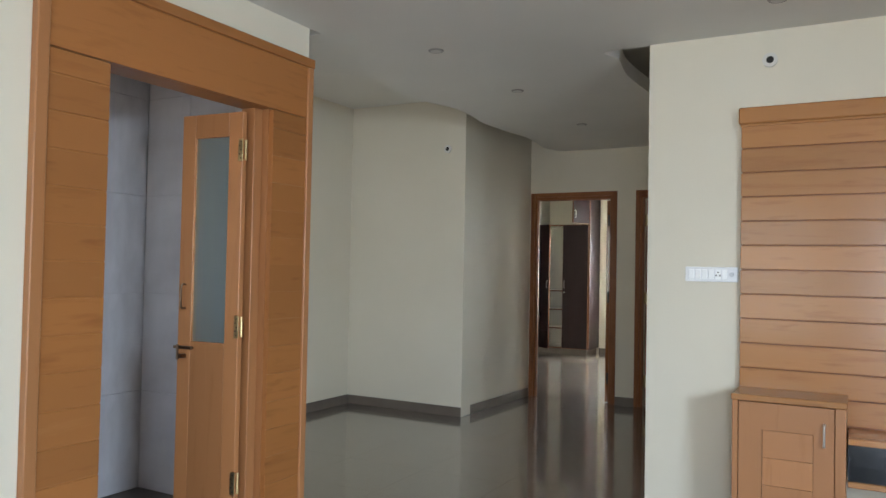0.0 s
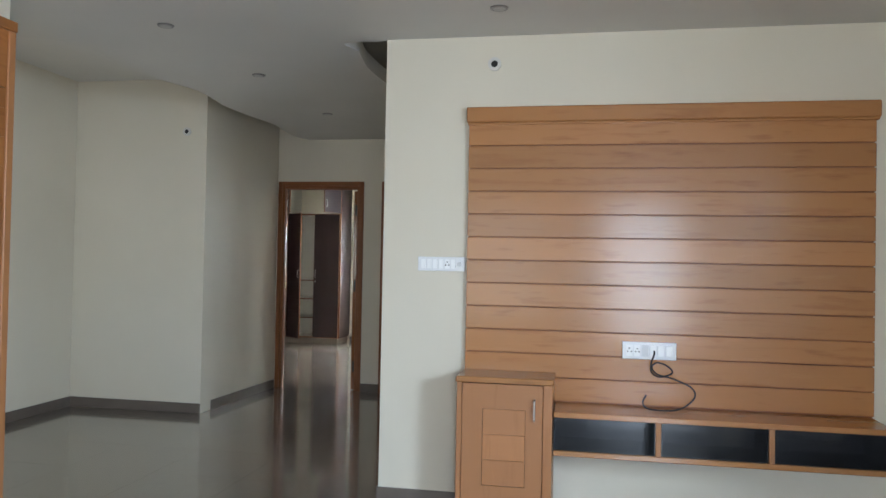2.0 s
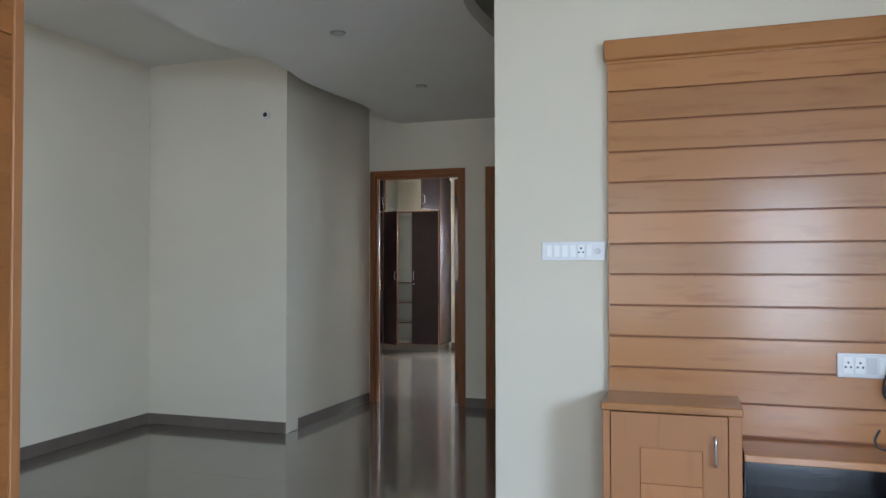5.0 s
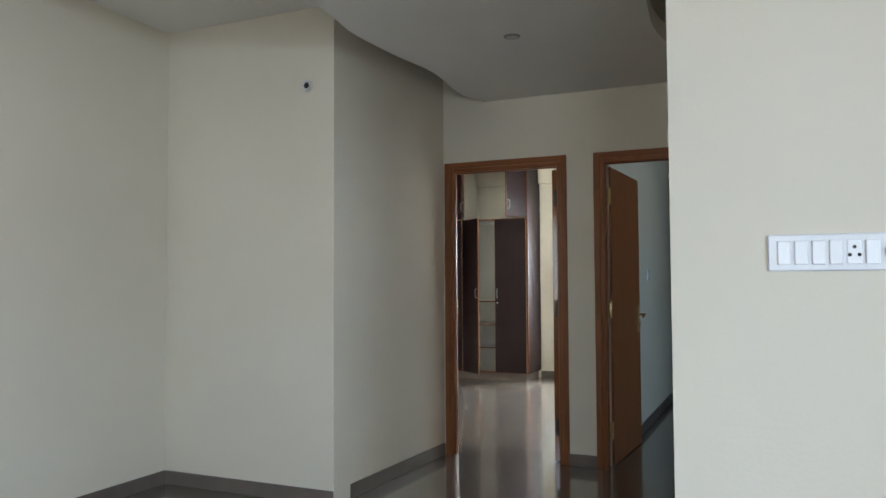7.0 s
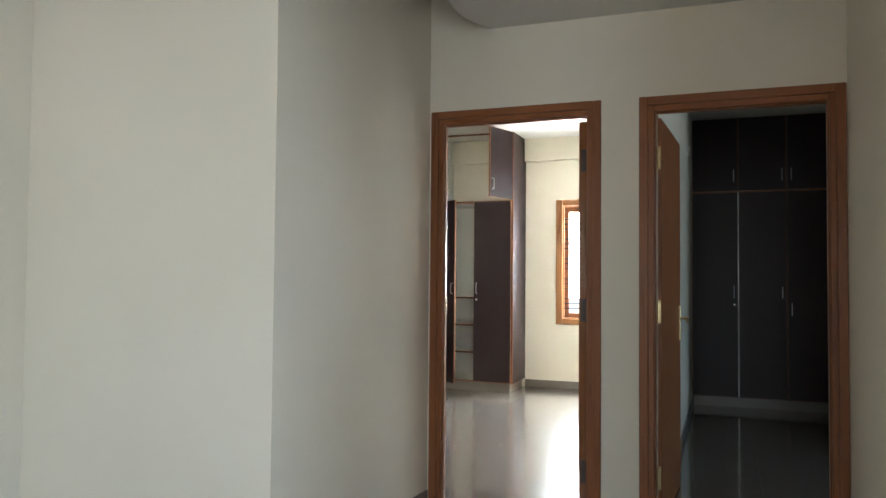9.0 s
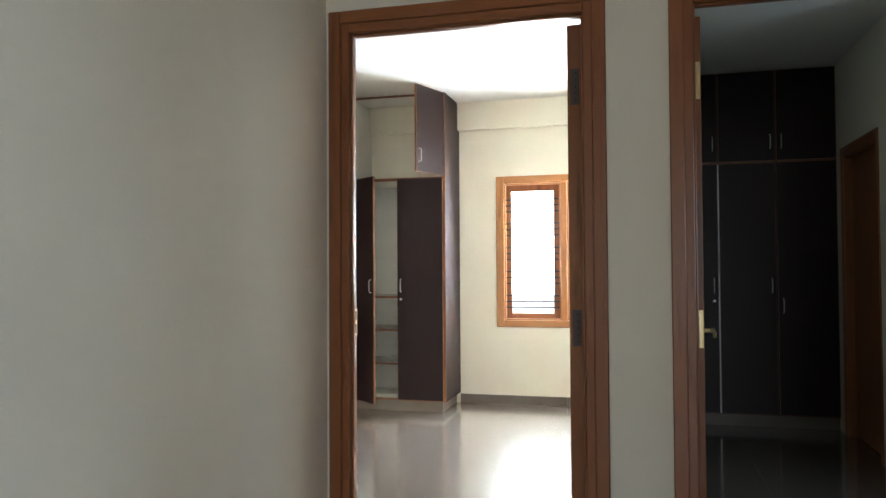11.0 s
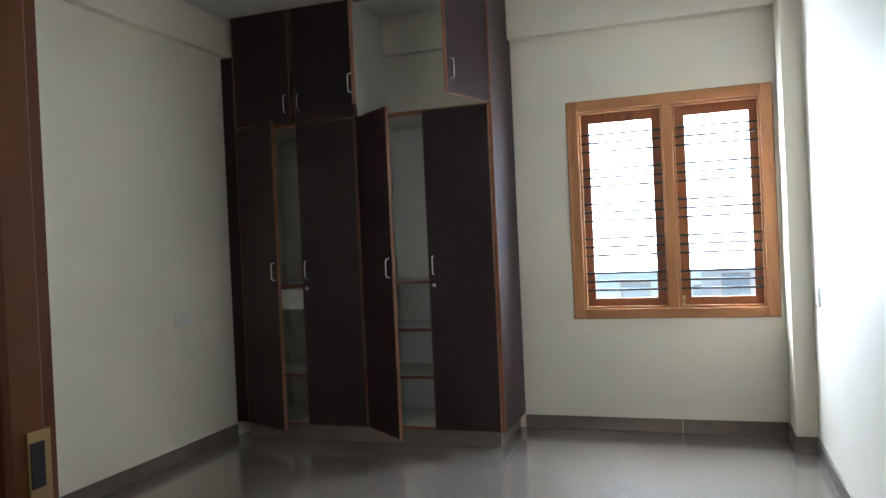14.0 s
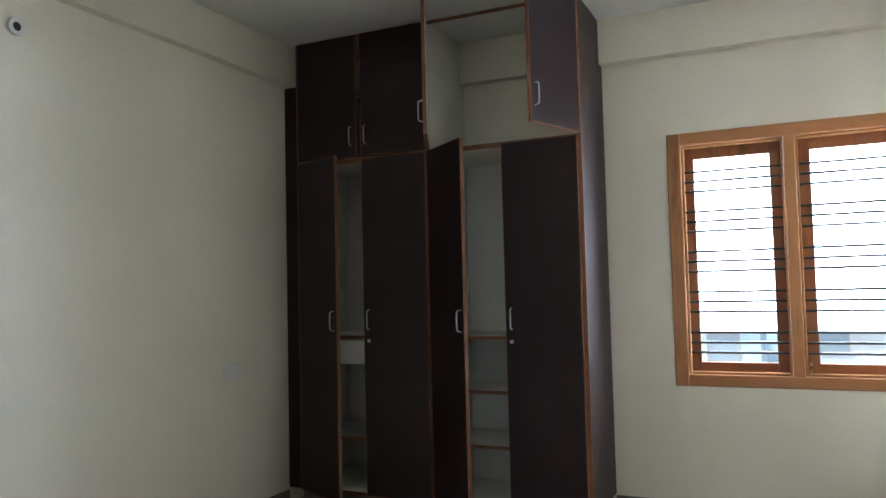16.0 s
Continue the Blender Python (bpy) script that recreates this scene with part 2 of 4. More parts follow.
def mesh_object(name, bm, mat, smooth=False):
    bmesh.ops.recalc_face_normals(bm, faces=bm.faces)
    me = bpy.data.meshes.new(name)
    bm.to_mesh(me)
    bm.free()
    me.materials.append(mat)
    if smooth:
        me.polygons.foreach_set("use_smooth", [True] * len(me.polygons))
        me.set_sharp_from_angle(angle=radians(35))
    return new(name, me)


def part(name, bm, mat, parent, label="", smooth=False):
    ob = mesh_object(name, bm, mat, smooth)
    ob.parent = parent
    if label:
        ob["label"] = label
    return ob


def thing(name, label, category, group="", at=None):
    e = new(name)
    e.empty_display_size = 0.1
    if at is not None:
        e.matrix_world = at
    return tagged(e, label, category, group)


def structure(name, bm, mat, label, category):
    return tagged(mesh_object(name, bm, mat), label, category, kind="structure")


# ---- plan ----
FC, SLAB, BED_SLAB = 2.645, 2.96, 2.885
TV_Y, DOOR_Y, WIN_Y = 3.668, 7.095, 11.745
ALC_X, COL_Y = -4.31, 5.632
COR_X = -0.862
BED_L, BED_R = -5.53, -1.845

floor_slab = structure("floor", box(-6.0, 3.0, -3.0, 12.0, -0.15, -0.0015), GROUT, "polished dark brown stone-look floor tiles", "floor")

structure("wall_tv", box(COR_X, 2.2, TV_Y, TV_Y + 0.13, 0, SLAB), WALL, "cream painted wall behind the television unit", "wall")
structure("wall_living_side", boxes([(2.066, 2.2, -2.66, -0.55, 0, SLAB), (2.066, 2.2, 0.95, TV_Y, 0, SLAB), (2.066, 2.2, -0.55, 0.95, 0, 0.9), (2.066, 2.2, -0.55, 0.95, 2.1, SLAB)]), WALL, "cream painted living room side wall", "wall")
# the left opening, x -1.95 to -0.25, is added for the hall's fill lamp
structure("wall_living_back", boxes([(-2.555, -1.95, -2.8, -2.66, 0, SLAB), (-0.25, 0.45, -2.8, -2.66, 0, SLAB), (-1.95, -0.25, -2.8, -2.66, 0, 0.55), (-1.95, -0.25, -2.8, -2.66, 2.25, SLAB), (1.65, 2.2, -2.8, -2.66, 0, SLAB), (0.45, 1.65, -2.8, -2.66, 2.2, SLAB), (0.45, 1.65, -2.8, -2.66, 0, 0.3)]), WALL, "cream painted back wall with a window opening and an added opening for fill light", "wall")
AZ_TOP = 2.472
structure("wall_arch", boxes([(-2.555, -2.43, -2.66, 1.36, 0, SLAB), (-2.555, -2.43, 2.31, 2.58, 0, SLAB), (-2.555, -2.43, 2.58, 2.605, AZ_TOP, SLAB), (-2.555, -2.43, 1.36, 2.31, 2.16, SLAB)]), WALL, "cream painted wall round the wood-clad doorway", "wall")
structure("wall_dining_side", box(ALC_X - 0.13, ALC_X, 2.70, COL_Y, 0, SLAB), WALL, "cream painted dining alcove wall", "wall")
# wall face out of view; the opening is added for the alcove's fill lamp
structure("wall_dining_front", boxes([(ALC_X - 0.13, -4.27, 2.605, 2.70, 0, SLAB), (-3.82, -2.556, 2.605, 2.70, 0, SLAB), (-4.27, -3.82, 2.605, 2.70, 0, 0.9), (-4.27, -3.82, 2.605, 2.70, 2.1, SLAB)]), WALL, "cream painted dining wall, unseen, with an opening added for fill light", "wall")
structure("wall_dining_back", box(ALC_X - 0.13, -3.14, COL_Y, COL_Y + 0.12, 0, SLAB), WALL, "cream painted dining alcove end wall", "wall")


def prism(pts, z0, z1):
    bm = bmesh.new()
    lo = [bm.verts.new((x, y, z0)) for x, y in pts]
    hi = [bm.verts.new((x, y, z1)) for x, y in pts]
    bm.faces.new(lo[::-1])
    bm.faces.new(hi)
    for i in range(len(pts)):
        j = (i + 1) % len(pts)
        bm.faces.new((lo[i], lo[j], hi[j], hi[i]))
    return bm


structure("wall_hall_side", prism([(-3.024, COL_Y), (-2.966, DOOR_Y), (-3.14, DOOR_Y), (-3.14, COL_Y)], 0, SLAB), WALL, "cream painted passage wall", "wall")
D1 = (-2.956, -2.005)
D2 = (-1.812, -0.866)
structure("wall_doors", boxes([(BED_L - 0.13, D1[0], DOOR_Y, DOOR_Y + 0.10, 0, SLAB), (D1[1], D2[0], DOOR_Y, DOOR_Y + 0.10, 0, SLAB), (D2[1], 1.6, DOOR_Y, DOOR_Y + 0.10, 0, SLAB), (D1[0], D1[1], DOOR_Y, DOOR_Y + 0.10, 2.2, SLAB), (D2[0], D2[1], DOOR_Y, DOOR_Y + 0.10, 2.2, SLAB)]), WALL, "cream painted wall with two bedroom doorways", "wall")
D3 = (3.93, 4.88)
structure("wall_hall_right", boxes([(COR_X, COR_X + 0.13, TV_Y + 0.13, D3[0], 0, SLAB), (COR_X, COR_X + 0.13, D3[1], DOOR_Y, 0, SLAB), (COR_X, COR_X + 0.13, D3[0], D3[1], 2.2, SLAB)]), WALL, "cream painted passage wall with a doorway", "wall")
# unseen wall; its opening is added to hold the side room's fill lamp
structure("wall_third_room", boxes([(1.6, 1.73, TV_Y + 0.13, 4.05, 0, SLAB), (1.6, 1.73, 5.05, DOOR_Y, 0, SLAB), (1.6, 1.73, 4.05, 5.05, 0, 0.9), (1.6, 1.73, 4.05, 5.05, 2.0, SLAB)]), WALL, "plain cream side room wall, unseen, with an opening added for fill light", "wall")

structure("wall_bedroom_left", boxes([(BED_L - 0.13, BED_L, DOOR_Y + 0.10, WIN_Y, 0, BED_SLAB)]), WALL, "cream painted bedroom side wall", "wall")
structure("wall_bedroom_right", boxes([(BED_R, BED_R + 0.12, DOOR_Y + 0.10, WIN_Y, 0, BED_SLAB)]), WALL, "cream painted wall between the bedrooms", "wall")
WX0, WX1, WZ0, WZ1 = -3.242, -1.980, 0.732, 2.167
structure("wall_window", boxes([(BED_L - 0.13, WX0, WIN_Y, WIN_Y + 0.2, 0, 3.2), (WX1, 1.6, WIN_Y, WIN_Y + 0.2, 0, 3.2), (WX0, WX1, WIN_Y, WIN_Y + 0.2, 0, WZ0), (WX0, WX1, WIN_Y, WIN_Y + 0.2, WZ1, 3.2)]), WALL, "cream painted bedroom wall with a window opening", "wall")
structure("bedroom_pillar", box(-1.958, BED_R, 11.41, WIN_Y, 0, 2.62), WALL, "cream painted pillar in the bedroom corner", "pillar")
structure("bedroom_beam_window", box(BED_L + 0.06, BED_R - 0.06, WIN_Y - 0.075, WIN_Y, 2.62, BED_SLAB), WALL, "cream painted ceiling beam over the window", "beam")
structure("bedroom_beam_left", box(BED_L, BED_L + 0.06, DOOR_Y + 0.10, WIN_Y, 2.63, BED_SLAB), WALL, "cream painted ceiling beam along the wall", "beam")
structure("bedroom_beam_right", box(BED_R - 0.06, BED_R, DOOR_Y + 0.10, WIN_Y, 2.62, BED_SLAB), WALL, "cream painted ceiling beam along the wall", "beam")
structure("ceiling_bedrooms", box(BED_L - 0.13, 1.73, DOOR_Y + 0.10, WIN_Y + 0.2, BED_SLAB, BED_SLAB + 0.12), CEIL, "white painted bedroom ceiling", "ceiling")
structure("wall_small_bedroom", boxes([(1.6, 1.73, DOOR_Y + 0.10, 7.45, 0, BED_SLAB), (1.6, 1.73, 8.35, WIN_Y, 0, BED_SLAB), (1.6, 1.73, 7.45, 8.35, 0, 0.9), (1.6, 1.73, 7.45, 8.35, 2.1, BED_SLAB)]), WALL, "cream painted small bedroom wall with a window opening", "wall")
structure("ceiling_hall", box(-4.5, 2.2, -2.8, DOOR_Y + 0.10, SLAB, SLAB + 0.12), CEIL, "white painted concrete ceiling", "ceiling")
utility_side = structure("wall_utility_side", box(-3.78, -3.668, 0.2, 2.605, 0, SLAB), UTILITY_TILE, "glazed pale grey wall tiles of the utility room", "wall")
structure("wall_utility_back", boxes([(-3.66, -2.555, 0.2, 0.3, 0, 1.1), (-3.66, -2.555, 0.2, 0.3, 2.1, SLAB), (-3.66, -3.45, 0.2, 0.3, 1.1, 2.1), (-2.65, -2.555, 0.2, 0.3, 1.1, 2.1)]), UTILITY_TILE, "glazed pale grey tiled wall with a window opening", "wall")
utility_end = structure("wall_utility_end", box(-3.66, -2.555, 2.598, 2.604, 0, SLAB), UTILITY_TILE, "glazed pale grey tiled end wall", "wall")

# wavy false ceiling: smooth curves along both sides
LEFT = [(-2.44, 3.02), (-2.97, 3.36), (-2.80, 3.54), (-2.74, 3.68), (-2.78, 4.02), (-2.76, 4.36), (-2.66, 4.72), (-2.67, 5.05), (-2.71, 5.32), (-2.69, 5.75), (-2.64, 6.22), (-2.70, 6.80), (-2.62, DOOR_Y)]
LEFT[0] = (-4.31, 2.98)
RIGHT = [(-1.21, DOOR_Y), (-1.16, 6.75), (-1.18, 6.29), (-1.215, 5.87), (-1.17, 5.35), (-1.14, 4.85), (-1.15, 4.5), (-1.145, 4.2), (-1.10, 3.88), (-1.13, 3.70), (-0.862, 3.69)]


def smooth_line(pts, n=6):
    out = []
    for i in range(len(pts) - 1):
        a, b, c, d = (Vector(pts[max(i - 1, 0)]), Vector(pts[i]), Vector(pts[i + 1]), Vector(pts[min(i + 2, len(pts) - 1)]))
        for k in range(n):
            t = k / n
            p = 0.5 * ((2 * b) + (c - a) * t + (2 * a - 5 * b + 4 * c - d) * t * t + (3 * b - a - 3 * c + d) * t ** 3)
            out.append((p.x, p.y))
    out.append(pts[-1])
    return out


outline = smooth_line(LEFT) + smooth_line(RIGHT) + [(-0.862, TV_Y), (2.066, TV_Y), (2.066, -2.66), (-2.43, -2.66), (-2.43, 2.70), (ALC_X, 2.70)]
structure("false_ceiling", prism(outline, FC, FC + 0.10), CEIL, "white gypsum false ceiling with wavy edges", "ceiling")


# skirting
def skirting(rows):
    for r in rows:
        structure("baseboard", box(*r, 0.0, 0.087, bevel=0.002), SKIRT, "dark stone skirting tile", "baseboard")


S = 0.012
skirting([(COR_X, -0.372, TV_Y - S, TV_Y), (0.132, 2.066, TV_Y - S, TV_Y), (COR_X - S, COR_X, TV_Y - S, D3[0]), (COR_X - S, COR_X, D3[1], DOOR_Y), (2.066 - S, 2.066, -2.66, TV_Y - S), (ALC_X, ALC_X + S, 2.70, COL_Y), (ALC_X + S, -3.026, COL_Y - S, COL_Y), (D1[1], D2[0], DOOR_Y - S, DOOR_Y), (-2.43, -2.43 + S, -2.66, 1.05), (BED_L, BED_L + S, DOOR_Y + 0.10, 11.2), (-3.60, -2.586, WIN_Y - S, WIN_Y), (-2.583, -1.958 - S, WIN_Y - S, WIN_Y), (-1.958 - S, -1.958, 11.41 - S, WIN_Y), (-1.958, BED_R, 11.41 - S, 11.41), (BED_R - S, BED_R, DOOR_Y + 0.10, 11.41 - S), (BED_R + 0.12, BED_R + 0.12 + S, DOOR_Y + 0.10, 11.2)])
structure("baseboard", prism([(-3.024 - 0.002, COL_Y - S), (-2.956, DOOR_Y - 0.012), (-2.969, DOOR_Y - 0.012), (-3.027, COL_Y)], 0, 0.087), SKIRT, "dark stone skirting tile", "baseboard")


# ---- door frames and leaves ----
def door_frame(name, x0, x1, y0, y1, top, label, along="x"):
    """A stepped timber frame: outer face, then a rebate towards the leaf."""
    fr = tagged(new(name), label, "door frame", kind="structure")
    w, h = 0.072, 0.075
    def b(u0, u1, v0, v1, z0, z1):
        return (u0, u1, v0, v1, z0, z1) if along == "x" else (v0, v1, u0, u1, z0, z1)
    mats = (DOOR_WOOD_Z, DOOR_WOOD_X if along == "x" else DOOR_WOOD_Y)
    f, r, q = 0.044, 0.011, 0.008
    def jamb(u, d):
        bm = bmesh.new()
        for a, c, v in ((0.0, f, y0), (f - 0.001, w, y0 + r)):
            lo, hi = sorted((u + d * a, u + d * c))
            bx(bm, *b(lo, hi, v, y1, 0, top), bevel=0.003)
        return bm
    part("jamb", jamb(x0, 1), mats[0], fr)
    part("jamb", jamb(x1, -1), mats[0], fr)
    head = bmesh.new()
    bx(head, *b(x0 + f, x1 - f, y0, y1, top - f, top), bevel=0.003)
    bx(head, *b(x0 + w, x1 - w, y0 + r, y1, top - h, top - f + 0.001), bevel=0.003)
    part("head", head, mats[1], fr)
    mid0, mid1 = y0 + 0.03, y1 - 0.018
    part("stop", box(*b(x0 + w, x0 + w + q, mid0, mid1, 0, top - h), bevel=0.003), mats[0], fr)
    part("stop", box(*b(x1 - w - q, x1 - w, mid0, y1 - 0.001, 0, top - h), bevel=0.003), mats[0], fr)
    part("stop", box(*b(x0 + w + q, x1 - w - q, mid0, mid1, top - h - q, top - h), bevel=0.003), mats[1], fr)
    return fr


DF0, DF1 = DOOR_Y - 0.01, DOOR_Y + 0.07
frame_1 = door_frame("door_frame_1", D1[0], D1[1], DF0, DF1, 2.2, "varnished reddish brown timber frame of the bedroom doorway")
frame_2 = door_frame("door_frame_2", D2[0], D2[1], DF0, DF1, 2.2, "varnished reddish brown timber frame of the small bedroom doorway")
frame_3 = door_frame("door_frame_3", D3[0], D3[1], COR_X - 0.003, COR_X + 0.165, 2.2, "varnished reddish brown timber frame of the side doorway", "y")
part("striker_plate", boxes([(D1[0] + 0.0798, D1[0] + 0.0812, DF1 - 0.036, DF1 - 0.0195, 1.065, 1.158), (D1[0] + 0.072, D1[0] + 0.0812, DF1 - 0.0195, DF1 - 0.0165, 1.065, 1.158)]), BRASS, frame_1)
part("striker_slots", boxes([(D1[0] + 0.0808, D1[0] + 0.0818, DF1 - 0.034, DF1 - 0.0225, 1.073, 1.106), (D1[0] + 0.0808, D1[0] + 0.0818, DF1 - 0.034, DF1 - 0.0225, 1.118, 1.150)]), DARK, frame_1)
part("striker_plate", boxes([(COR_X + 0.10, COR_X + 0.125, D3[1] - 0.0825, D3[1] - 0.0795, 1.02, 1.14)]), BRASS, frame_3)
part("striker_slots", boxes([(COR_X + 0.106, COR_X + 0.119, D3[1] - 0.0832, D3[1] - 0.0822, 1.035, 1.07), (COR_X + 0.106, COR_X + 0.119, D3[1] - 0.0832, D3[1] - 0.0822, 1.09, 1.125)]), DARK, frame_3)


def hinge_bm(z):
    bm = bmesh.new()
    cyl(bm, (0, -0.008, z - 0.05), (0, -0.008, z + 0.05), 0.007, seg=10)
    bx(bm, -0.002, 0.0, 0.0, 0.032, z - 0.05, z + 0.05)
    for dz in (-0.033, 0.0, 0.033):
        cyl(bm, (-0.0035, 0.016, z + dz), (-0.001, 0.016, z + dz), 0.005, seg=8)
    return bm


def lever_bm(side):
    """A lever on a long plate; side is the way it stands out."""
    bm = bmesh.new()
    bx(bm, side * 0.0, side * 0.008, -0.022, 0.022, -0.105, 0.105, bevel=0.003)
    cyl(bm, (side * 0.006, 0, 0.03), (side * 0.06, 0, 0.03), 0.009, seg=12)
    cyl(bm, (side * 0.052, 0.006, 0.03), (side * 0.056, -0.092, 0.026), 0.009, 0.007, seg=12)
    cyl(bm, (side * 0.056, -0.088, 0.028), (side * 0.056, -0.102, 0.012), 0.009, 0.007, seg=12)
    cyl(bm, (side * 0.006, 0, -0.05), (side * 0.014, 0, -0.05), 0.008, seg=12)
    return bm


def room_door(name, hinge, angle, side, label, grooves):
    """A flush leaf, hinged at its own origin, lying along its y axis; side is the face with the grooves."""
    d = thing(name, label, "door", at=pose(*hinge, 0, 0, angle))
    d["kind"] = "structure"
    w, t, h = 0.855, 0.050 if grooves else 0.035, 2.108
    leaf = bmesh.new()
    if grooves:
        bx(leaf, -t / 2, t / 2, 0.0, 0.283, 0.008, h, bevel=0.001)
        bx(leaf, -t / 2, t / 2, 0.286, 0.792, 0.008, h, bevel=0.001)
        bx(leaf, -t / 2, t / 2, 0.795, w, 0.008, h, bevel=0.001)
        bx(leaf, -t / 2 + 0.004, t / 2 - 0.004, 0.02, w - 0.02, 0.02, h - 0.02)
    else:
        bx(leaf, -t / 2, t / 2, 0.0, w, 0.008, h, bevel=0.002)
    part("leaf", leaf, LEAF_WOOD if grooves else DOOR_WOOD_Z, d)
    if grooves:
        for k in range(13):
            z = 0.06 + 0.155 * k
            part("inlay_strip", boxes([(-t / 2 - 0.0012, -t / 2 + 0.0005, 0.302, 0.778, z - 0.0035, z + 0.0035), (t / 2 - 0.0005, t / 2 + 0.0012, 0.302, 0.778, z - 0.0035, z + 0.0035)]), STEEL, d, "thin bright steel inlay strip")
    for s in (1, -1):
        bm = lever_bm(s)
        bmesh.ops.transform(bm, matrix=Matrix.Translation((s * t / 2, w - 0.045, 1.06 if grooves else 1.0)), verts=bm.verts)
        part("door_handle", bm, BRONZE if grooves else BRASS, d, "bronze lever handle on a long plate" if grooves else "brass lever handle", smooth=True)
    part("lock_plate", box(-0.011, 0.011, w - 0.0005, w + 0.0015, 0.9, 1.1, bevel=0.0005), BRASS, d)
    for z in (0.25, 1.10, 1.90):
        if not grooves:
            part("hinge", hinge_bm(z), BRASS, d, smooth=True)
        plate = bx(bmesh.new(), -0.015, 0.015, -0.0015, 0.0, z - 0.06, z + 0.06)
        screws = bmesh.new()
        for dz in (-0.045, -0.022, 0.0, 0.022, 0.045):
            cyl(screws, (0.003, -0.003, z + dz), (0.003, -0.001, z + dz), 0.0032, seg=10)
        hp = part("hinge_plate", plate, HINGE if grooves else BRASS, d, "screwed hinge plate")
        part("screws", screws, DARK, hp)
    return d


room_door("door_1", (-2.1095, DF1 + 0.006, 0), -4.0, -1, "glossy polished brown door with steel inlay strips, standing open", True)
room_door("door_2", (-1.728, DF1 + 0.030, 0), -3.0, 1, "plain brown wooden door standing open into a dark room", False)


# ---- wood-clad doorway in the living room ----
arch = tagged(new("wood_portal"), "teak plank cladding framing the doorway of the utility room", "door surround", kind="structure")
AY0, AY1, AO0, AO1, AZ, AOZ = 1.055, 2.607, 1.365, 2.305, 2.47, 2.15
# edge trims
part("edge_trim", box(-2.43, -2.392, AY0, AY0 + 0.05, 0, AZ - 0.05, bevel=0.004), TEAK_Z, arch)
part("edge_trim", box(-2.43, -2.392, AY1 - 0.045, AY1, 0, AZ - 0.05, bevel=0.004), TEAK_Z, arch)
part("edge_trim", box(-2.43, -2.388, AY0 - 0.004, AY1 + 0.004, AZ - 0.05, AZ, bevel=0.004), TEAK_Y, arch)
part("end_panel", box(-2.554, -2.4305, 2.5805, 2.6065, 0, AZ, bevel=0.002), TEAK_Z, arch)
# lintel board
part("lintel_board", box(-2.43, -2.40, AY0 + 0.05, AY1 - 0.045, AOZ, AZ - 0.05, bevel=0.002), TEAK_Y, arch)
part("lintel_soffit", box(-2.555, -2.43, AO0, AO1, AOZ, AOZ + 0.01), TEAK_Y, arch)
part("reveal_board", box(-2.555, -2.43, AO0 - 0.005, AO0 + 0.005, 0, AOZ), TEAK_Z, arch)
part("reveal_board", box(-2.555, -2.43, AO1 - 0.005, AO1 + 0.005, 0, AOZ), TEAK_Z, arch)
# planks of both legs
part("backing", box(-2.43, -2.407, AY0 + 0.052, AO0 - 0.001, 0, AOZ - 0.004), TEAK_Y, arch)
part("backing", box(-2.43, -2.407, AO1 + 0.001, AY1 - 0.047, 0, AOZ - 0.004), TEAK_Y, arch)
for y0, y1 in ((AY0 + 0.052, AO0), (AO1, AY1 - 0.047)):
    z = 0.0
    while z < AOZ - 0.01:
        z1 = min(z + 0.137, AOZ - 0.003)
        gap = 0.006 if y0 < AO0 else 0.0012
        part("plank", box(-2.4065, -2.402, y0, y1, z, z1 - gap, bevel=0.0015 if y0 < AO0 else 0.0004), TEAK_Y, arch)
        z += 0.137

# inner frame and the half-glazed leaf of the utility door
uf = tagged(new("door_frame_4"), "light teak frame inside the wood-clad doorway", "door frame", kind="structure")
part("jamb", box(-2.555, -2.465, AO1 - 0.065, AO1 - 0.006, 0, AOZ - 0.001, bevel=0.003), TEAK_Z, uf)
part("jamb", box(-2.555, -2.465, AO0 + 0.006, AO0 + 0.03, 0, AOZ - 0.001, bevel=0.003), TEAK_Z, uf)

glazed = thing("door_3", "half-glazed teak door leaf with frosted glass, standing open", "door", at=pose(-2.485, 2.196, 0, 0, 0, 94))
glazed["kind"] = "structure"
GW, GT = 0.385, 0.034
part("stile", box(-GT / 2, GT / 2, 0.0, 0.085, 0.01, 2.12, bevel=0.003), TEAK_Z, glazed)
part("stile", box(-GT / 2, GT / 2, GW - 0.085, GW, 0.01, 2.12, bevel=0.003), TEAK_Z, glazed)
part("rail", box(-GT / 2, GT / 2, 0.086, GW - 0.086, 2.0, 2.12, bevel=0.003), TEAK_Z, glazed)
part("lower_panel", box(-GT / 2, GT / 2, 0.0852, GW - 0.0852, 0.01, 0.975, bevel=0.0005), TEAK_Z, glazed)
gp = part("glass_pane", box(-0.003, 0.003, 0.08, GW - 0.08, 0.97, 2.005), FROSTED, glazed, "frosted greenish glass pane")
gp.visible_shadow = False
for s in (-1, 1):
    bm = tube([(s * GT / 2, GW - 0.045, 1.14), (s * (GT / 2 + 0.028), GW - 0.045, 1.15), (s * (GT / 2 + 0.028), GW - 0.045, 1.25), (s * GT / 2, GW - 0.045, 1.26)], 0.005)
    part("pull_handle", bm, BRONZE, glazed, smooth=True)
latch = bmesh.new()
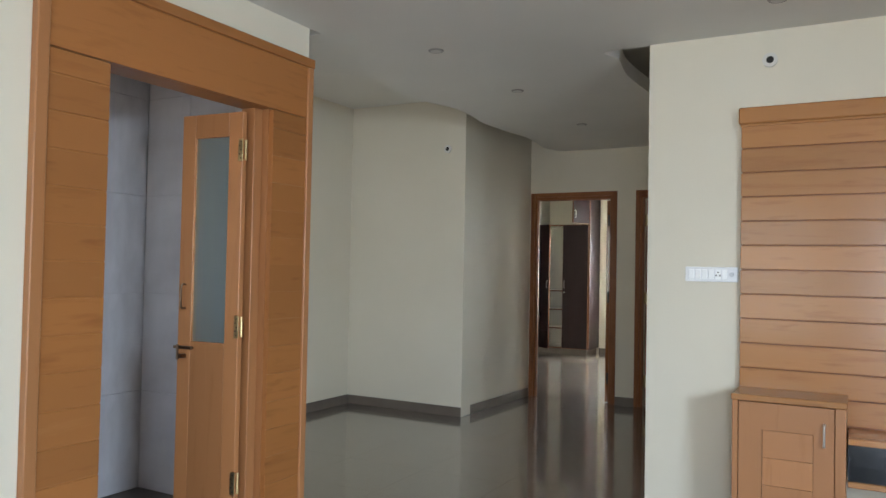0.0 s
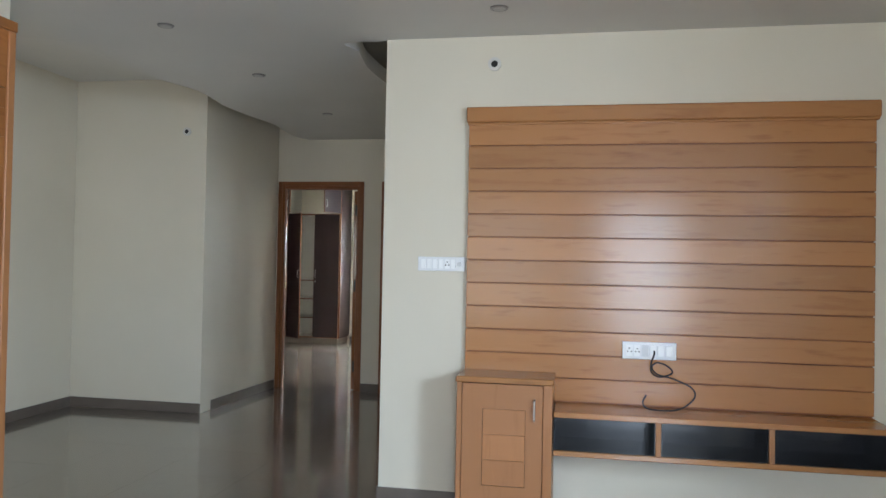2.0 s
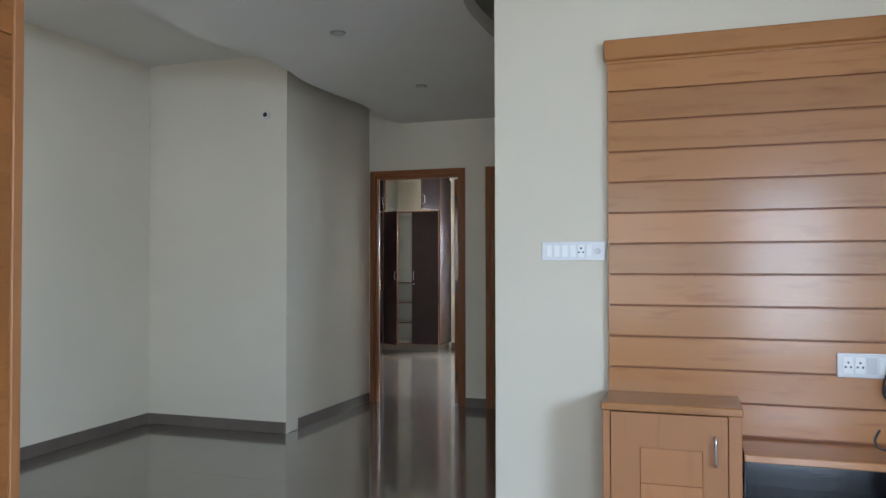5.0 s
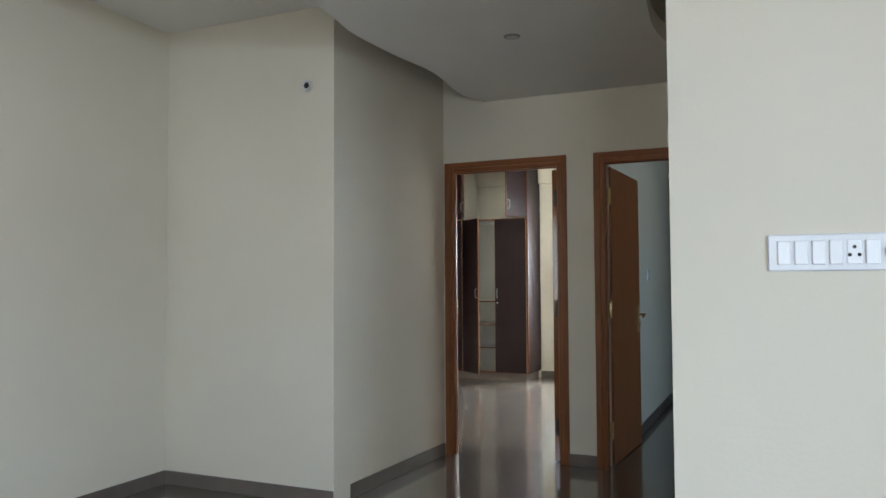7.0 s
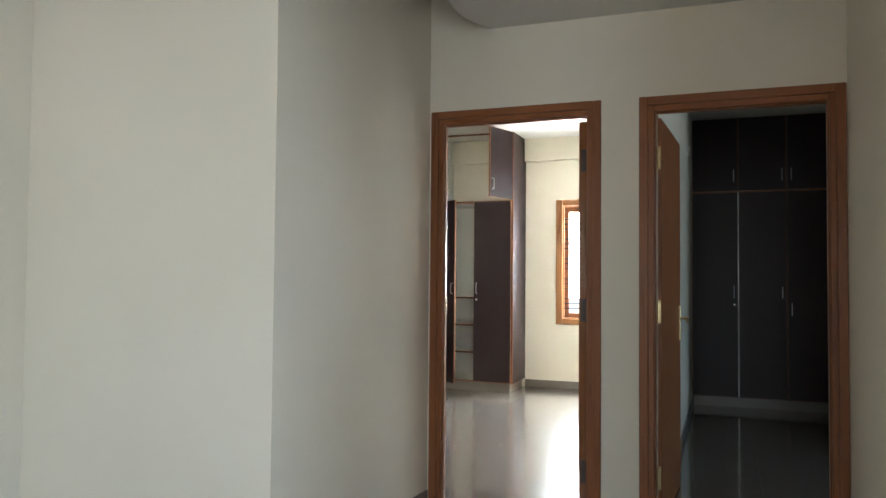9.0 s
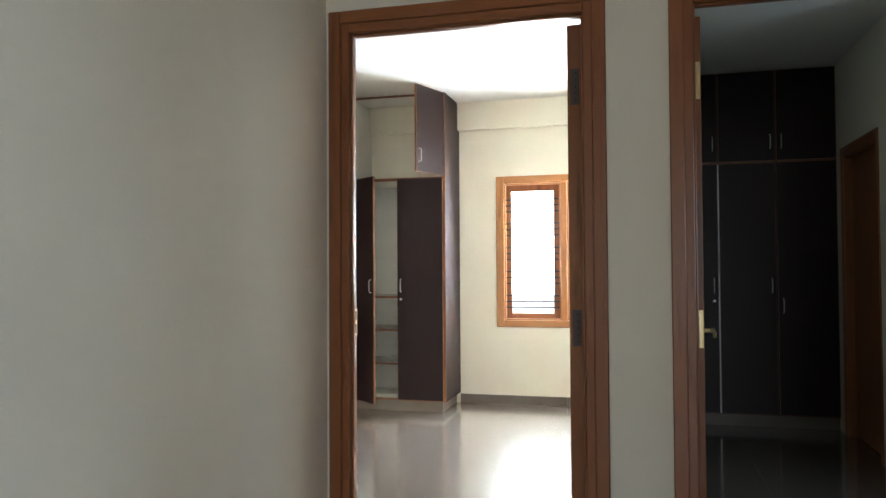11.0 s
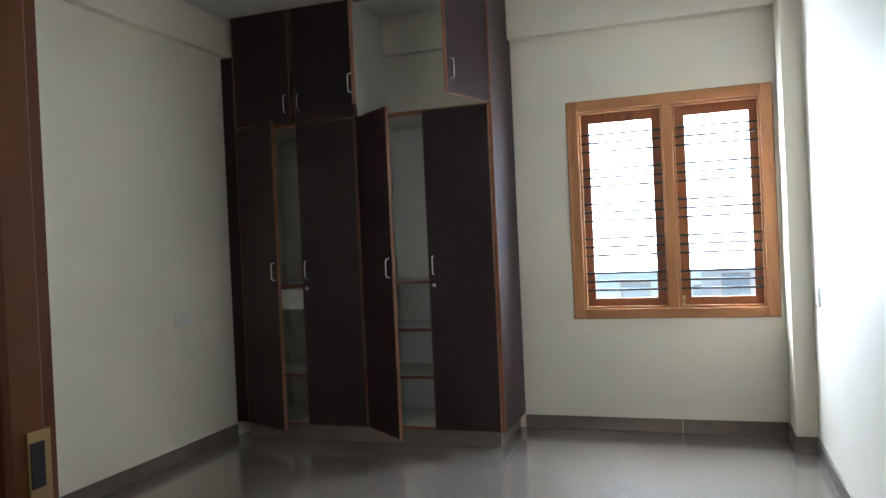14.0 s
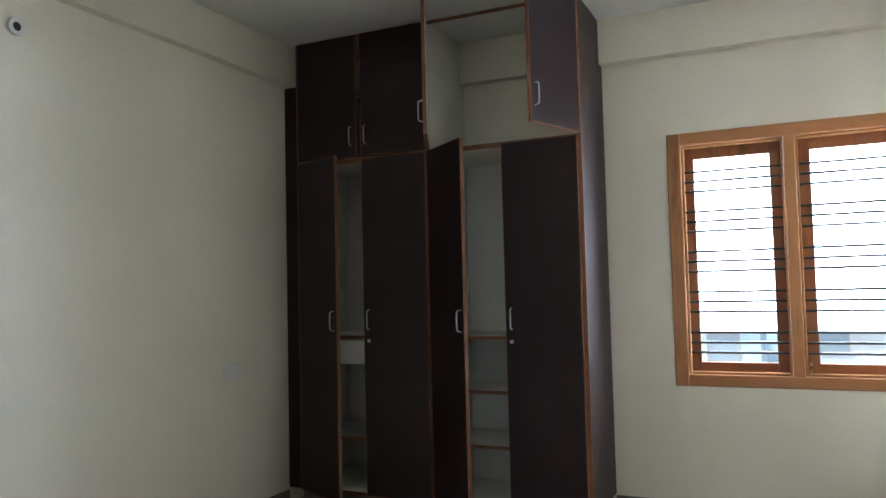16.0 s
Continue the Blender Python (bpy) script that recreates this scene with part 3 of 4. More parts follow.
for s in (-1, 1):
    cyl(latch, (s * GT / 2, GW - 0.05, 0.90), (s * (GT / 2 + 0.035), GW - 0.05, 0.90), 0.012, seg=12)
    bx(latch, s * GT / 2, s * (GT / 2 + 0.02), GW - 0.11, GW + 0.01, 0.935, 0.95, bevel=0.003)
    cyl(latch, (s * (GT / 2 + 0.02), GW - 0.02, 0.88), (s * (GT / 2 + 0.02), GW - 0.02, 0.96), 0.006, seg=10)
part("latch", latch, BRONZE, glazed, "small bronze door latch", smooth=True)
for z in (0.30, 1.06, 1.93):
    part("hinge", hinge_bm(z), BRASS, glazed, smooth=True)
    hp = part("hinge_plate", box(-GT / 2 - 0.0025, -GT / 2 + 0.001, -0.004, 0.024, z - 0.055, z + 0.055, bevel=0.001), BRASS, glazed, "bright brass hinge plate")
    pins = bmesh.new()
    for k in range(5):
        cyl(pins, (-GT / 2 - 0.0035, 0.007 + 0.008 * (k % 2), z - 0.04 + 0.02 * k), (-GT / 2 - 0.002, 0.007 + 0.008 * (k % 2), z - 0.04 + 0.02 * k), 0.0035, seg=8)
    part("screws", pins, DARK, hp)


# ---- television unit ----
panel = thing("tv_wall_panel", "teak plank wall panel with a top cornice behind the television shelf", "wall panel")
PX0, PX1, PB, PT = -0.370, 1.722, 0.612, 2.150
# darker wood than the planks: the grooves' shade is put into its colour
part("backing", box(PX0 + 0.004, PX1 - 0.004, TV_Y - 0.022, TV_Y, PB, PT), DOOR_WOOD_X, panel, "darker backing board that stands for the shade in the grooves")
nplank = 12
step = (2.15 - 0.63) / nplank
for i in range(nplank):
    z0 = 0.63 + i * step
    part("plank", box(PX0, PX1, TV_Y - 0.036, TV_Y - 0.0225, z0 + 0.0034, z0 + step - 0.0034, bevel=0.0014), TEAK_X, panel)
part("cornice", box(PX0 - 0.012, PX1 + 0.016, TV_Y - 0.062, TV_Y, PT, 2.236, bevel=0.006), TEAK_X, panel)
part("cornice_bead", box(PX0 - 0.004, PX1 + 0.012, TV_Y - 0.05, TV_Y - 0.017, PT - 0.012, PT, bevel=0.002), TEAK_X, panel)

CF = 3.345
cab = thing("tv_side_cabinet", "teak floor cabinet with one panelled door beside the television shelf", "cabinet")
CX0, CX1 = -0.372, 0.130
part("side", box(CX0 + 0.006, CX0 + 0.034, CF + 0.004, TV_Y - 0.037, 0, 0.755, bevel=0.002), TEAK_Z, cab)
part("side", box(CX1 - 0.050, CX1 - 0.004, CF + 0.004, TV_Y - 0.037, 0, 0.755, bevel=0.002), TEAK_Z, cab)
part("top", box(CX0, CX1, CF, TV_Y - 0.037, 0.756, 0.785, bevel=0.003), TEAK_X, cab)
part("back", box(CX0 + 0.034, CX1 - 0.05, TV_Y - 0.05, TV_Y - 0.037, 0.02, 0.755), TEAK_Z, cab)
part("bottom", box(CX0 + 0.034, CX1 - 0.05, CF + 0.02, TV_Y - 0.05, 0.02, 0.045), TEAK_X, cab)
cd = part("door", boxes([(CX0 + 0.037, CX0 + 0.142, CF - 0.002, CF + 0.018, 0.02, 0.752), (CX1 - 0.138, CX1 - 0.053, CF - 0.002, CF + 0.018, 0.02, 0.752), (CX0 + 0.142, CX1 - 0.138, CF - 0.002, CF + 0.018, 0.625, 0.752), (CX0 + 0.142, CX1 - 0.138, CF - 0.002, CF + 0.018, 0.02, 0.232)]), TEAK_Z, cab)
for i in range(3):
    z0 = 0.234 + i * 0.1303
    part("door_panel", box(CX0 + 0.144, CX1 - 0.140, CF - 0.0005, CF + 0.015, z0, z0 + 0.1290, bevel=0.001), TEAK_Z, cd)
hb = tube([(0.036, CF - 0.002, 0.578), (0.036, CF - 0.024, 0.584), (0.036, CF - 0.026, 0.63), (0.036, CF - 0.024, 0.672), (0.036, CF - 0.002, 0.678)], 0.0055)
part("handle", hb, STEEL, cd, "satin steel bow handle", smooth=True)

shelf = thing("tv_shelf", "wall-hung teak television shelf with three black-lined open bays", "shelf")
SX0, SX1, SZ0, SZ1 = 0.132, 1.720, 0.405, 0.625
part("top", box(SX0, SX1, CF, TV_Y - 0.001, SZ1 - 0.027, SZ1, bevel=0.003), TEAK_X, shelf)
part("bottom", box(SX0, SX1, CF, TV_Y - 0.001, SZ0, SZ0 + 0.027, bevel=0.003), TEAK_X, shelf)
part("end", box(SX1 - 0.03, SX1, CF + 0.001, TV_Y - 0.001, SZ0 + 0.0275, SZ1 - 0.0275, bevel=0.002), TEAK_Z, shelf)
for x in (0.646, 1.174):
    part("divider", box(x - 0.013, x + 0.013, CF + 0.002, TV_Y - 0.001, SZ0 + 0.0275, SZ1 - 0.0275, bevel=0.002), TEAK_Z, shelf)
for x0, x1 in ((SX0, 0.632), (0.660, 1.160), (1.188, SX1 - 0.031)):
    part("bay_back", box(x0 + 0.001, x1 - 0.001, TV_Y - 0.02, TV_Y - 0.004, SZ0 + 0.029, SZ1 - 0.029), BLACK, shelf, "glossy black laminate lining")
    part("bay_floor", box(x0 + 0.001, x1 - 0.001, CF + 0.012, TV_Y - 0.021, SZ0 + 0.028, SZ0 + 0.031), BLACK, shelf)
    part("bay_top", box(x0 + 0.001, x1 - 0.001, CF + 0.012, TV_Y - 0.021, SZ1 - 0.031, SZ1 - 0.028), BLACK, shelf)
    part("bay_side", box(x0 + 0.001, x0 + 0.004, CF + 0.012, TV_Y - 0.021, SZ0 + 0.032, SZ1 - 0.032), BLACK, shelf)
    part("bay_side", box(x1 - 0.004, x1 - 0.001, CF + 0.012, TV_Y - 0.021, SZ0 + 0.032, SZ1 - 0.032), BLACK, shelf)


def switch_board(name, x0, x1, z0, z1, y, kinds, label):
    """A modular plate on a wall facing -y; kinds: r rocker, s socket, k knob, b blank."""
    sb = thing(name, label, "switch")
    part("plate", box(x0, x1, y - 0.009, y, z0, z1, bevel=0.003), PLATE, sb, "clear-edged pale cover plate")
    mx, mz = (x1 - x0) * 0.06, (z1 - z0) * 0.17
    n = len(kinds)
    w = (x1 - x0 - 2 * mx) / n
    for i, k in enumerate(kinds):
        a, b = x0 + mx + i * w + 0.0035, x0 + mx + (i + 1) * w - 0.0035
        if k == "r":
            part("rocker", box(a, b, y - 0.015, y - 0.0092, z0 + mz, z1 - mz, bevel=0.002), PLASTIC, sb)
        elif k == "s":
            so = part("socket", box(a, b, y - 0.011, y - 0.0092, z0 + mz, z1 - mz, bevel=0.001), PLASTIC, sb)
            cx, cz, rr = (a + b) / 2, (z0 + z1) / 2, min(w * 0.12, 0.004)
            bm = bmesh.new()
            for dx, dz in ((0, 0.011), (-0.009, -0.006), (0.009, -0.006)):
                cyl(bm, (cx + dx, y - 0.0122, cz + dz), (cx + dx, y - 0.0105, cz + dz), rr, seg=10)
            part("pin_holes", bm, DARK, so)
        elif k == "k":
            bm = bmesh.new()
            cyl(bm, ((a + b) / 2, y - 0.022, (z0 + z1) / 2), ((a + b) / 2, y - 0.0092, (z0 + z1) / 2), 0.011, 0.013, seg=16)
            part("knob", bm, GREY_PLASTIC, sb)
        else:
            part("blank", box(a, b, y - 0.0105, y - 0.0092, z0 + mz, z1 - mz, bevel=0.001), GREY_PLASTIC, sb)
    return sb


switch_board("switch_board", -0.654, -0.383, 1.322, 1.402, TV_Y, "rrrrsrk", "white modular switch board on the cream wall")
switch_board("socket_board", 0.480, 0.758, 0.876, 0.968, TV_Y - 0.0365, "ssbrrr", "white socket and switch board on the teak panel")

cable = tagged(mesh_object("tv_cable", tube([(0.645, 3.622, 0.925), (0.643, 3.60, 0.905), (0.628, 3.59, 0.865), (0.628, 3.585, 0.82), (0.66, 3.575, 0.795), (0.705, 3.58, 0.80), (0.735, 3.585, 0.82), (0.71, 3.59, 0.85), (0.66, 3.60, 0.865), (0.632, 3.595, 0.84), (0.66, 3.585, 0.805), (0.74, 3.58, 0.785), (0.83, 3.575, 0.745), (0.845, 3.56, 0.70), (0.80, 3.54, 0.655), (0.74, 3.52, 0.634), (0.66, 3.51, 0.632), (0.60, 3.515, 0.640), (0.582, 3.52, 0.668), (0.60, 3.525, 0.705)], 0.0043), CABLE, smooth=True), "loose black television cable hanging from the socket onto the shelf", "cable")


# ---- wall outlets near the ceiling, ceiling spots ----
def wall_outlet(x, y, z, facing):
    """A round conduit outlet with a pale collar."""
    o = thing("conduit_outlet", "round white conduit outlet with a dark hole, high on the wall", "wall outlet", "conduit outlets", at=Matrix.Translation((x, y, z)) @ Vector(facing).to_track_quat("Z", "Y").to_matrix().to_4x4())
    ring = bmesh.new()
    bmesh.ops.create_circle(ring, segments=24, radius=0.019)
    es = list(ring.edges)
    out = bmesh.ops.extrude_edge_only(ring, edges=es)
    vs = [g for g in out["geom"] if isinstance(g, bmesh.types.BMVert)]
    for v in vs:
        v.co = v.co.normalized() * 0.037
    es2 = [g for g in out["geom"] if isinstance(g, bmesh.types.BMEdge)]
    out = bmesh.ops.extrude_edge_only(ring, edges=es2)
    for v in [g for g in out["geom"] if isinstance(g, bmesh.types.BMVert)]:
        v.co.z -= 0.016
    bmesh.ops.transform(ring, matrix=Matrix.Translation((0, 0, 0.016)), verts=ring.verts)
    part("collar", ring, CEIL, o)
    hole = bmesh.new()
    cyl(hole, (0, 0, 0.0), (0, 0, 0.013), 0.0192, seg=24)
    part("hole", hole, DARK, o)


wall_outlet(-0.237, TV_Y, 2.486, (0, -1, 0))
wall_outlet(-3.210, COL_Y, 2.487, (0, -1, 0))
wall_outlet(BED_L, 9.35, 2.45, (1, 0, 0))
wall_outlet(BED_R + 0.12, 10.38, 2.44, (1, 0, 0))


def spot():
    s = thing("ceiling_spot", "small round recessed ceiling spotlight, switched off", "ceiling light", "ceiling spotlights")
    ring = bmesh.new()
    cyl(ring, (0, 0, -0.006), (0, 0, 0.0), 0.042, 0.046, seg=32)
    part("rim", ring, SPOT_RIM, s, smooth=True)
    lens = bmesh.new()
    cyl(lens, (0, 0, -0.0085), (0, 0, -0.0062), 0.029, 0.032, seg=32)
    part("lens", lens, LENS, s, smooth=True)
    return s


first_spot = spot()
SPOTS = [(-2.01, 3.25), (-1.965, 4.36), (-1.945, 5.735), (-0.163, 3.20)]
first_spot.matrix_world = Matrix.Translation((*SPOTS[0], FC))
for x, y in SPOTS[1:]:
    copy_thing(first_spot, Matrix.Translation((x, y, FC)))


# ---- bedroom wardrobe ----
def bow_handle(length=0.13):
    """A D-shaped pull standing out along -y, centred on its origin."""
    h = length / 2
    return tube([(0, 0, -h), (0, -0.022, -h + 0.006), (0, -0.026, -h * 0.5), (0, -0.026, h * 0.5), (0, -0.022, h - 0.006), (0, 0, h)], 0.0039)


def cupboard_leaf(parent, name, hx, hy, z0, z1, width, angle, hinge_left, handle_z, lock=False):
    """A laminate leaf with an edge band, hinged at (hx, hy); angle: degrees open towards -y."""
    s = 1 if hinge_left else -1
    m = Matrix.Translation((hx, hy, 0)) @ Matrix.Rotation(radians(-s * angle), 4, "Z")
    def put(bm):
        bmesh.ops.transform(bm, matrix=m, verts=bm.verts)
        return bm
    a, b = sorted((0.0, s * width))
    leaf = part(name, put(box(a + 0.003, b - 0.003, -0.0185, -0.0035, z0 + 0.003, z1 - 0.003)), LAMINATE, parent)
    part("inner_face", put(box(a + 0.003, b - 0.003, -0.0034, 0.0, z0 + 0.003, z1 - 0.003)), CARCASS, leaf, "pale inner face")
    part("edge_strip", put(boxes([(a, a + 0.003, -0.0195, 0.0005, z0, z1), (b - 0.003, b, -0.0195, 0.0005, z0, z1), (a + 0.003, b - 0.003, -0.0195, 0.0005, z0, z0 + 0.003), (a + 0.003, b - 0.003, -0.0195, 0.0005, z1 - 0.003, z1)])), EDGE, leaf, "orange-brown edge band")
    bm = bow_handle(0.115)
    bmesh.ops.transform(bm, matrix=m @ Matrix.Translation((s * (width - 0.035), -0.0185, handle_z)), verts=bm.verts)
    part("handle", bm, STEEL, leaf, "satin steel bow handle", smooth=True)
    if lock:
        bm = cyl(bmesh.new(), (0, 0, 0), (0, -0.005, 0), 0.011, seg=14)
        bmesh.ops.transform(bm, matrix=m @ Matrix.Translation((s * (width - 0.032), -0.0185, handle_z - 0.125)), verts=bm.verts)
        part("lock", bm, STEEL, leaf, "round steel lock", smooth=True)
    return leaf


WF, WB = 11.188, WIN_Y - 0.002
X0, X1, XM = -5.425, -3.602, -4.508
ward = thing("wardrobe", "tall dark laminate wardrobe with orange edge bands and doors ajar", "wardrobe")
part("plinth", box(X0, -3.640, 11.213, WB, 0, 0.095, bevel=0.002), SKIRT, ward, "grey stone plinth")
ZB, ZL, ZT = 0.098, 2.118, BED_SLAB - 0.004
part("side", box(X1 - 0.02, X1, WF + 0.004, WB, ZB, ZT), LAMINATE, ward)
part("side", box(X0, X0 + 0.02, WF + 0.004, WB, ZB, ZT), LAMINATE, ward)
part("side_lining", box(X1 - 0.0235, X1 - 0.0202, WF + 0.006, WB - 0.013, ZB + 0.021, ZL - 0.026), CARCASS, ward, "pale inner lining")
part("side_lining", box(X0 + 0.0202, X0 + 0.0235, WF + 0.006, WB - 0.013, ZB + 0.021, ZL - 0.026), CARCASS, ward, "pale inner lining")
part("side_lining", box(X1 - 0.0235, X1 - 0.0202, WF + 0.006, WB - 0.013, ZL + 0.001, ZT), CARCASS, ward, "pale inner lining")
part("divider", box(XM - 0.01, XM + 0.01, WF + 0.004, WB - 0.013, ZB, ZL - 0.025), CARCASS, ward)
part("divider", box(XM - 0.01, XM + 0.01, WF + 0.004, WB - 0.013, ZL, ZT), CARCASS, ward)
part("bottom", box(X0 + 0.02, X1 - 0.02, WF + 0.004, WB, ZB, ZB + 0.02), CARCASS, ward)
part("mid_board", box(X0 + 0.02, X1 - 0.02, WF + 0.004, WB, ZL - 0.025, ZL), CARCASS, ward)
part("back", box(X0 + 0.02, X1 - 0.02, WB - 0.012, WB, ZB + 0.021, ZL - 0.026), CARCASS, ward)
part("back", box(X0 + 0.02, X1 - 0.02, WB - 0.012, WB, ZL + 0.001, ZT), WALL, ward)
part("front_band", box(X1 - 0.022, X1 + 0.001, WF, WF + 0.004, ZB, ZT), EDGE, ward)
part("front_band", box(X0 - 0.001, X0 + 0.022, WF, WF + 0.004, ZB, ZT), EDGE, ward)
part("front_band", box(XM - 0.011, XM + 0.011, WF, WF + 0.004, ZB, ZT), EDGE, ward)
for a, b in ((X0 + 0.022, XM - 0.011), (XM + 0.011, X1 - 0.022)):
    part("front_band", box(a, b, WF, WF + 0.004, ZL - 0.026, ZL + 0.002), EDGE, ward)
    part("front_band", box(a, b, WF, WF + 0.004, ZB, ZB + 0.02), EDGE, ward)
    part("front_band", box(a, b, WF, WF + 0.004, ZT - 0.02, ZT), EDGE, ward)
for z in (0.43, 0.735, 1.04):
    part("shelf", box(XM + 0.011, X1 - 0.0237, WF + 0.06, WB - 0.013, z - 0.018, z), CARCASS, ward)
    part("shelf_band", box(XM + 0.011, X1 - 0.0237, WF + 0.0565, WF + 0.0595, z - 0.019, z + 0.001), EDGE, ward)
for z in (0.43, 1.04):
    part("shelf", box(X0 + 0.0237, XM - 0.011, WF + 0.06, WB - 0.013, z - 0.018, z), CARCASS, ward)
    part("shelf_band", box(X0 + 0.0237, XM - 0.011, WF + 0.0565, WF + 0.0595, z - 0.019, z + 0.001), EDGE, ward)
part("drawer", box(X0 + 0.03, XM - 0.02, WF + 0.045, WF + 0.35, 0.87, 1.01, bevel=0.002), CARCASS, ward, "pale inner drawer")
LW = 0.425
cupboard_leaf(ward, "door", X0 + 0.022, WF - 0.001, ZB + 0.008, ZL - 0.008, LW, 24.5, True, 1.14)
cupboard_leaf(ward, "door", XM - 0.012, WF - 0.001, ZB + 0.008, ZL - 0.008, LW, 0, False, 1.14, True)
cupboard_leaf(ward, "door", XM + 0.012, WF - 0.001, ZB + 0.008, ZL - 0.008, LW, 40, True, 1.14)
cupboard_leaf(ward, "door", X1 - 0.022, WF - 0.001, ZB + 0.008, ZL - 0.008, LW, 0, False, 1.14, True)
cupboard_leaf(ward, "loft_door", X0 + 0.022, WF - 0.001, ZL + 0.006, ZT - 0.006, LW, 0, True, 2.25)
cupboard_leaf(ward, "loft_door", XM - 0.012, WF - 0.001, ZL + 0.006, ZT - 0.006, LW, 0, False, 2.25)
cupboard_leaf(ward, "loft_door", XM + 0.012, WF - 0.001, ZL + 0.006, ZT - 0.006, LW, 66, True, 2.255)
cupboard_leaf(ward, "loft_door", X1 - 0.022, WF - 0.001, ZL + 0.006, ZT - 0.006, LW, 71, False, 2.265)
part("filler_strip", box(BED_L + 0.001, X0 - 0.0015, WF + 0.02, WF + 0.05, 0.1, 2.62), LAMINATE, ward, "dark filler strip against the wall")

# ---- small bedroom wardrobe ----
w2 = thing("small_wardrobe", "dark laminate wardrobe with closed doors in an unlit room", "wardrobe")
A0, A1 = -1.723, -0.402
part("plinth", box(A0, A1, 11.215, WB, 0, 0.095), SKIRT, w2, "grey stone plinth")
part("body", boxes([(A0, A1, WF + 0.004, WB, ZB, ZT)]), LAMINATE, w2)
splits = [A0, -1.29, -0.85, A1]
for a, b in zip(splits, splits[1:]):
    left = b < A1 - 0.1
    hx = a + 0.006 if left else b - 0.006
    cupboard_leaf(w2, "door", hx, WF + 0.003, ZB + 0.008, ZL + 0.014, b - a - 0.012, 0, left, 1.14 if left else 0.98, a == A0)
    cupboard_leaf(w2, "loft_door", hx, WF + 0.003, ZL + 0.03, ZT - 0.006, b - a - 0.012, 0, left, 2.30)
# the glint along the door edge, put in as a pale strip
part("front_band", box(-1.295, -1.285, WF - 0.019, WF + 0.003, ZB + 0.008, ZL + 0.013, bevel=0.002), PLASTIC, w2, "pale strip standing for the glint on the edge between two doors")
part("front_band", box(A0, A1, WF - 0.0025, WF + 0.004, ZL + 0.015, ZL + 0.029), EDGE, w2)

# the dressing passage's side wall with a closed door
structure("wall_dressing", boxes([(-0.40, -0.28, 9.4, 10.1, 0, BED_SLAB), (-0.40, -0.28, 11.05, WIN_Y, 0, BED_SLAB), (-0.40, -0.28, 10.1, 11.05, 2.2, BED_SLAB)]), WALL, "cream painted wall of the dressing passage", "wall")
door_frame("door_frame_5", 10.1, 11.05, -0.41, -0.27, 2.2, "brown timber frame of a door in the unlit passage", "y")
closed = thing("door_5", "closed brown flush door in the unlit passage", "door")
closed["kind"] = "structure"
part("leaf", box(-0.345, -0.31, 10.176, 10.974, 0.008, 2.12, bevel=0.002), DOOR_WOOD_Z, closed)

# ---- bedroom window ----
win = tagged(new("window_1"), "varnished wooden two-light window with iron bars", "window", kind="structure")
Y0, Y1 = WIN_Y - 0.012, WIN_Y + 0.09
part("window_frame", box(WX0, WX0 + 0.075, Y0, Y1, WZ0, WZ1, bevel=0.005), WINDOW_WOOD_Z, win)
part("window_frame", box(WX1 - 0.075, WX1, Y0, Y1, WZ0, WZ1, bevel=0.005), WINDOW_WOOD_Z, win)
part("window_frame", box(WX0 + 0.0755, WX1 - 0.0755, Y0, Y1, WZ1 - 0.07, WZ1, bevel=0.005), WINDOW_WOOD_X, win)
part("window_sill", box(WX0 + 0.0755, WX1 - 0.0755, Y0, Y1, WZ0, WZ0 + 0.065, bevel=0.005), WINDOW_WOOD_X, win)
part("mullion", box(-2.632, -2.572, Y0 + 0.006, Y1, WZ0 + 0.0655, WZ1 - 0.0705, bevel=0.005), WINDOW_WOOD_Z, win)
for a, b, ia, ib in ((WX0 + 0.076, -2.633, 0.062, 0.072), (-2.571, WX1 - 0.076, 0.072, 0.062)):
    z0, z1, ya, yb = WZ0 + 0.066, WZ1 - 0.071, WIN_Y + 0.062, WIN_Y + 0.098
    sash = part("sash", boxes([(a, a + ia, ya, yb, z0, z1), (b - ib, b, ya, yb, z0, z1), (a + ia, b - ib, ya, yb, z0, z0 + 0.062), (a + ia, b - ib, ya, yb, z1 - 0.075, z1)], 0.002), DOOR_WOOD_Z, win)
    pane = part("pane", box(a + 0.06, b - 0.06, (ya + yb) / 2 - 0.002, (ya + yb) / 2 + 0.002, z0 + 0.06, z1 - 0.073), CLEAR, sash)
    pane.visible_shadow = False
    for u0, u1, w0, w1, wood in ((a, a + 0.013, z0, z1, WINDOW_WOOD_Z), (b - 0.013, b, z0, z1, WINDOW_WOOD_Z), (a + 0.0135, b - 0.0135, z0, z0 + 0.013, WINDOW_WOOD_X), (a + 0.0135, b - 0.0135, z1 - 0.013, z1, WINDOW_WOOD_X)):
        part("bead", box(u0, u1, WIN_Y + 0.012, WIN_Y + 0.058, w0, w1, bevel=0.004), wood, win)
    zs = []
    z = 0.918
    while z < 2.0:
        zs += [z, z + 0.056, z + 0.112]
        z += 0.2285
    for z in zs:
        if z < z1 - 0.02:
            part("bar", cyl(bmesh.new(), (a - 0.004, WIN_Y + 0.035, z), (b + 0.004, WIN_Y + 0.035, z), 0.0070, seg=10), IRON, win)
bm = bmesh.new()
bx(bm, -2.554, -2.540, WIN_Y + 0.035, WIN_Y + 0.061, 0.80, 0.87, bevel=0.003)
cyl(bm, (-2.547, WIN_Y + 0.03, 0.835), (-2.541, WIN_Y - 0.005, 0.86), 0.006, seg=10)
part("window_latch", bm, BRASS, win, "brass window latch")

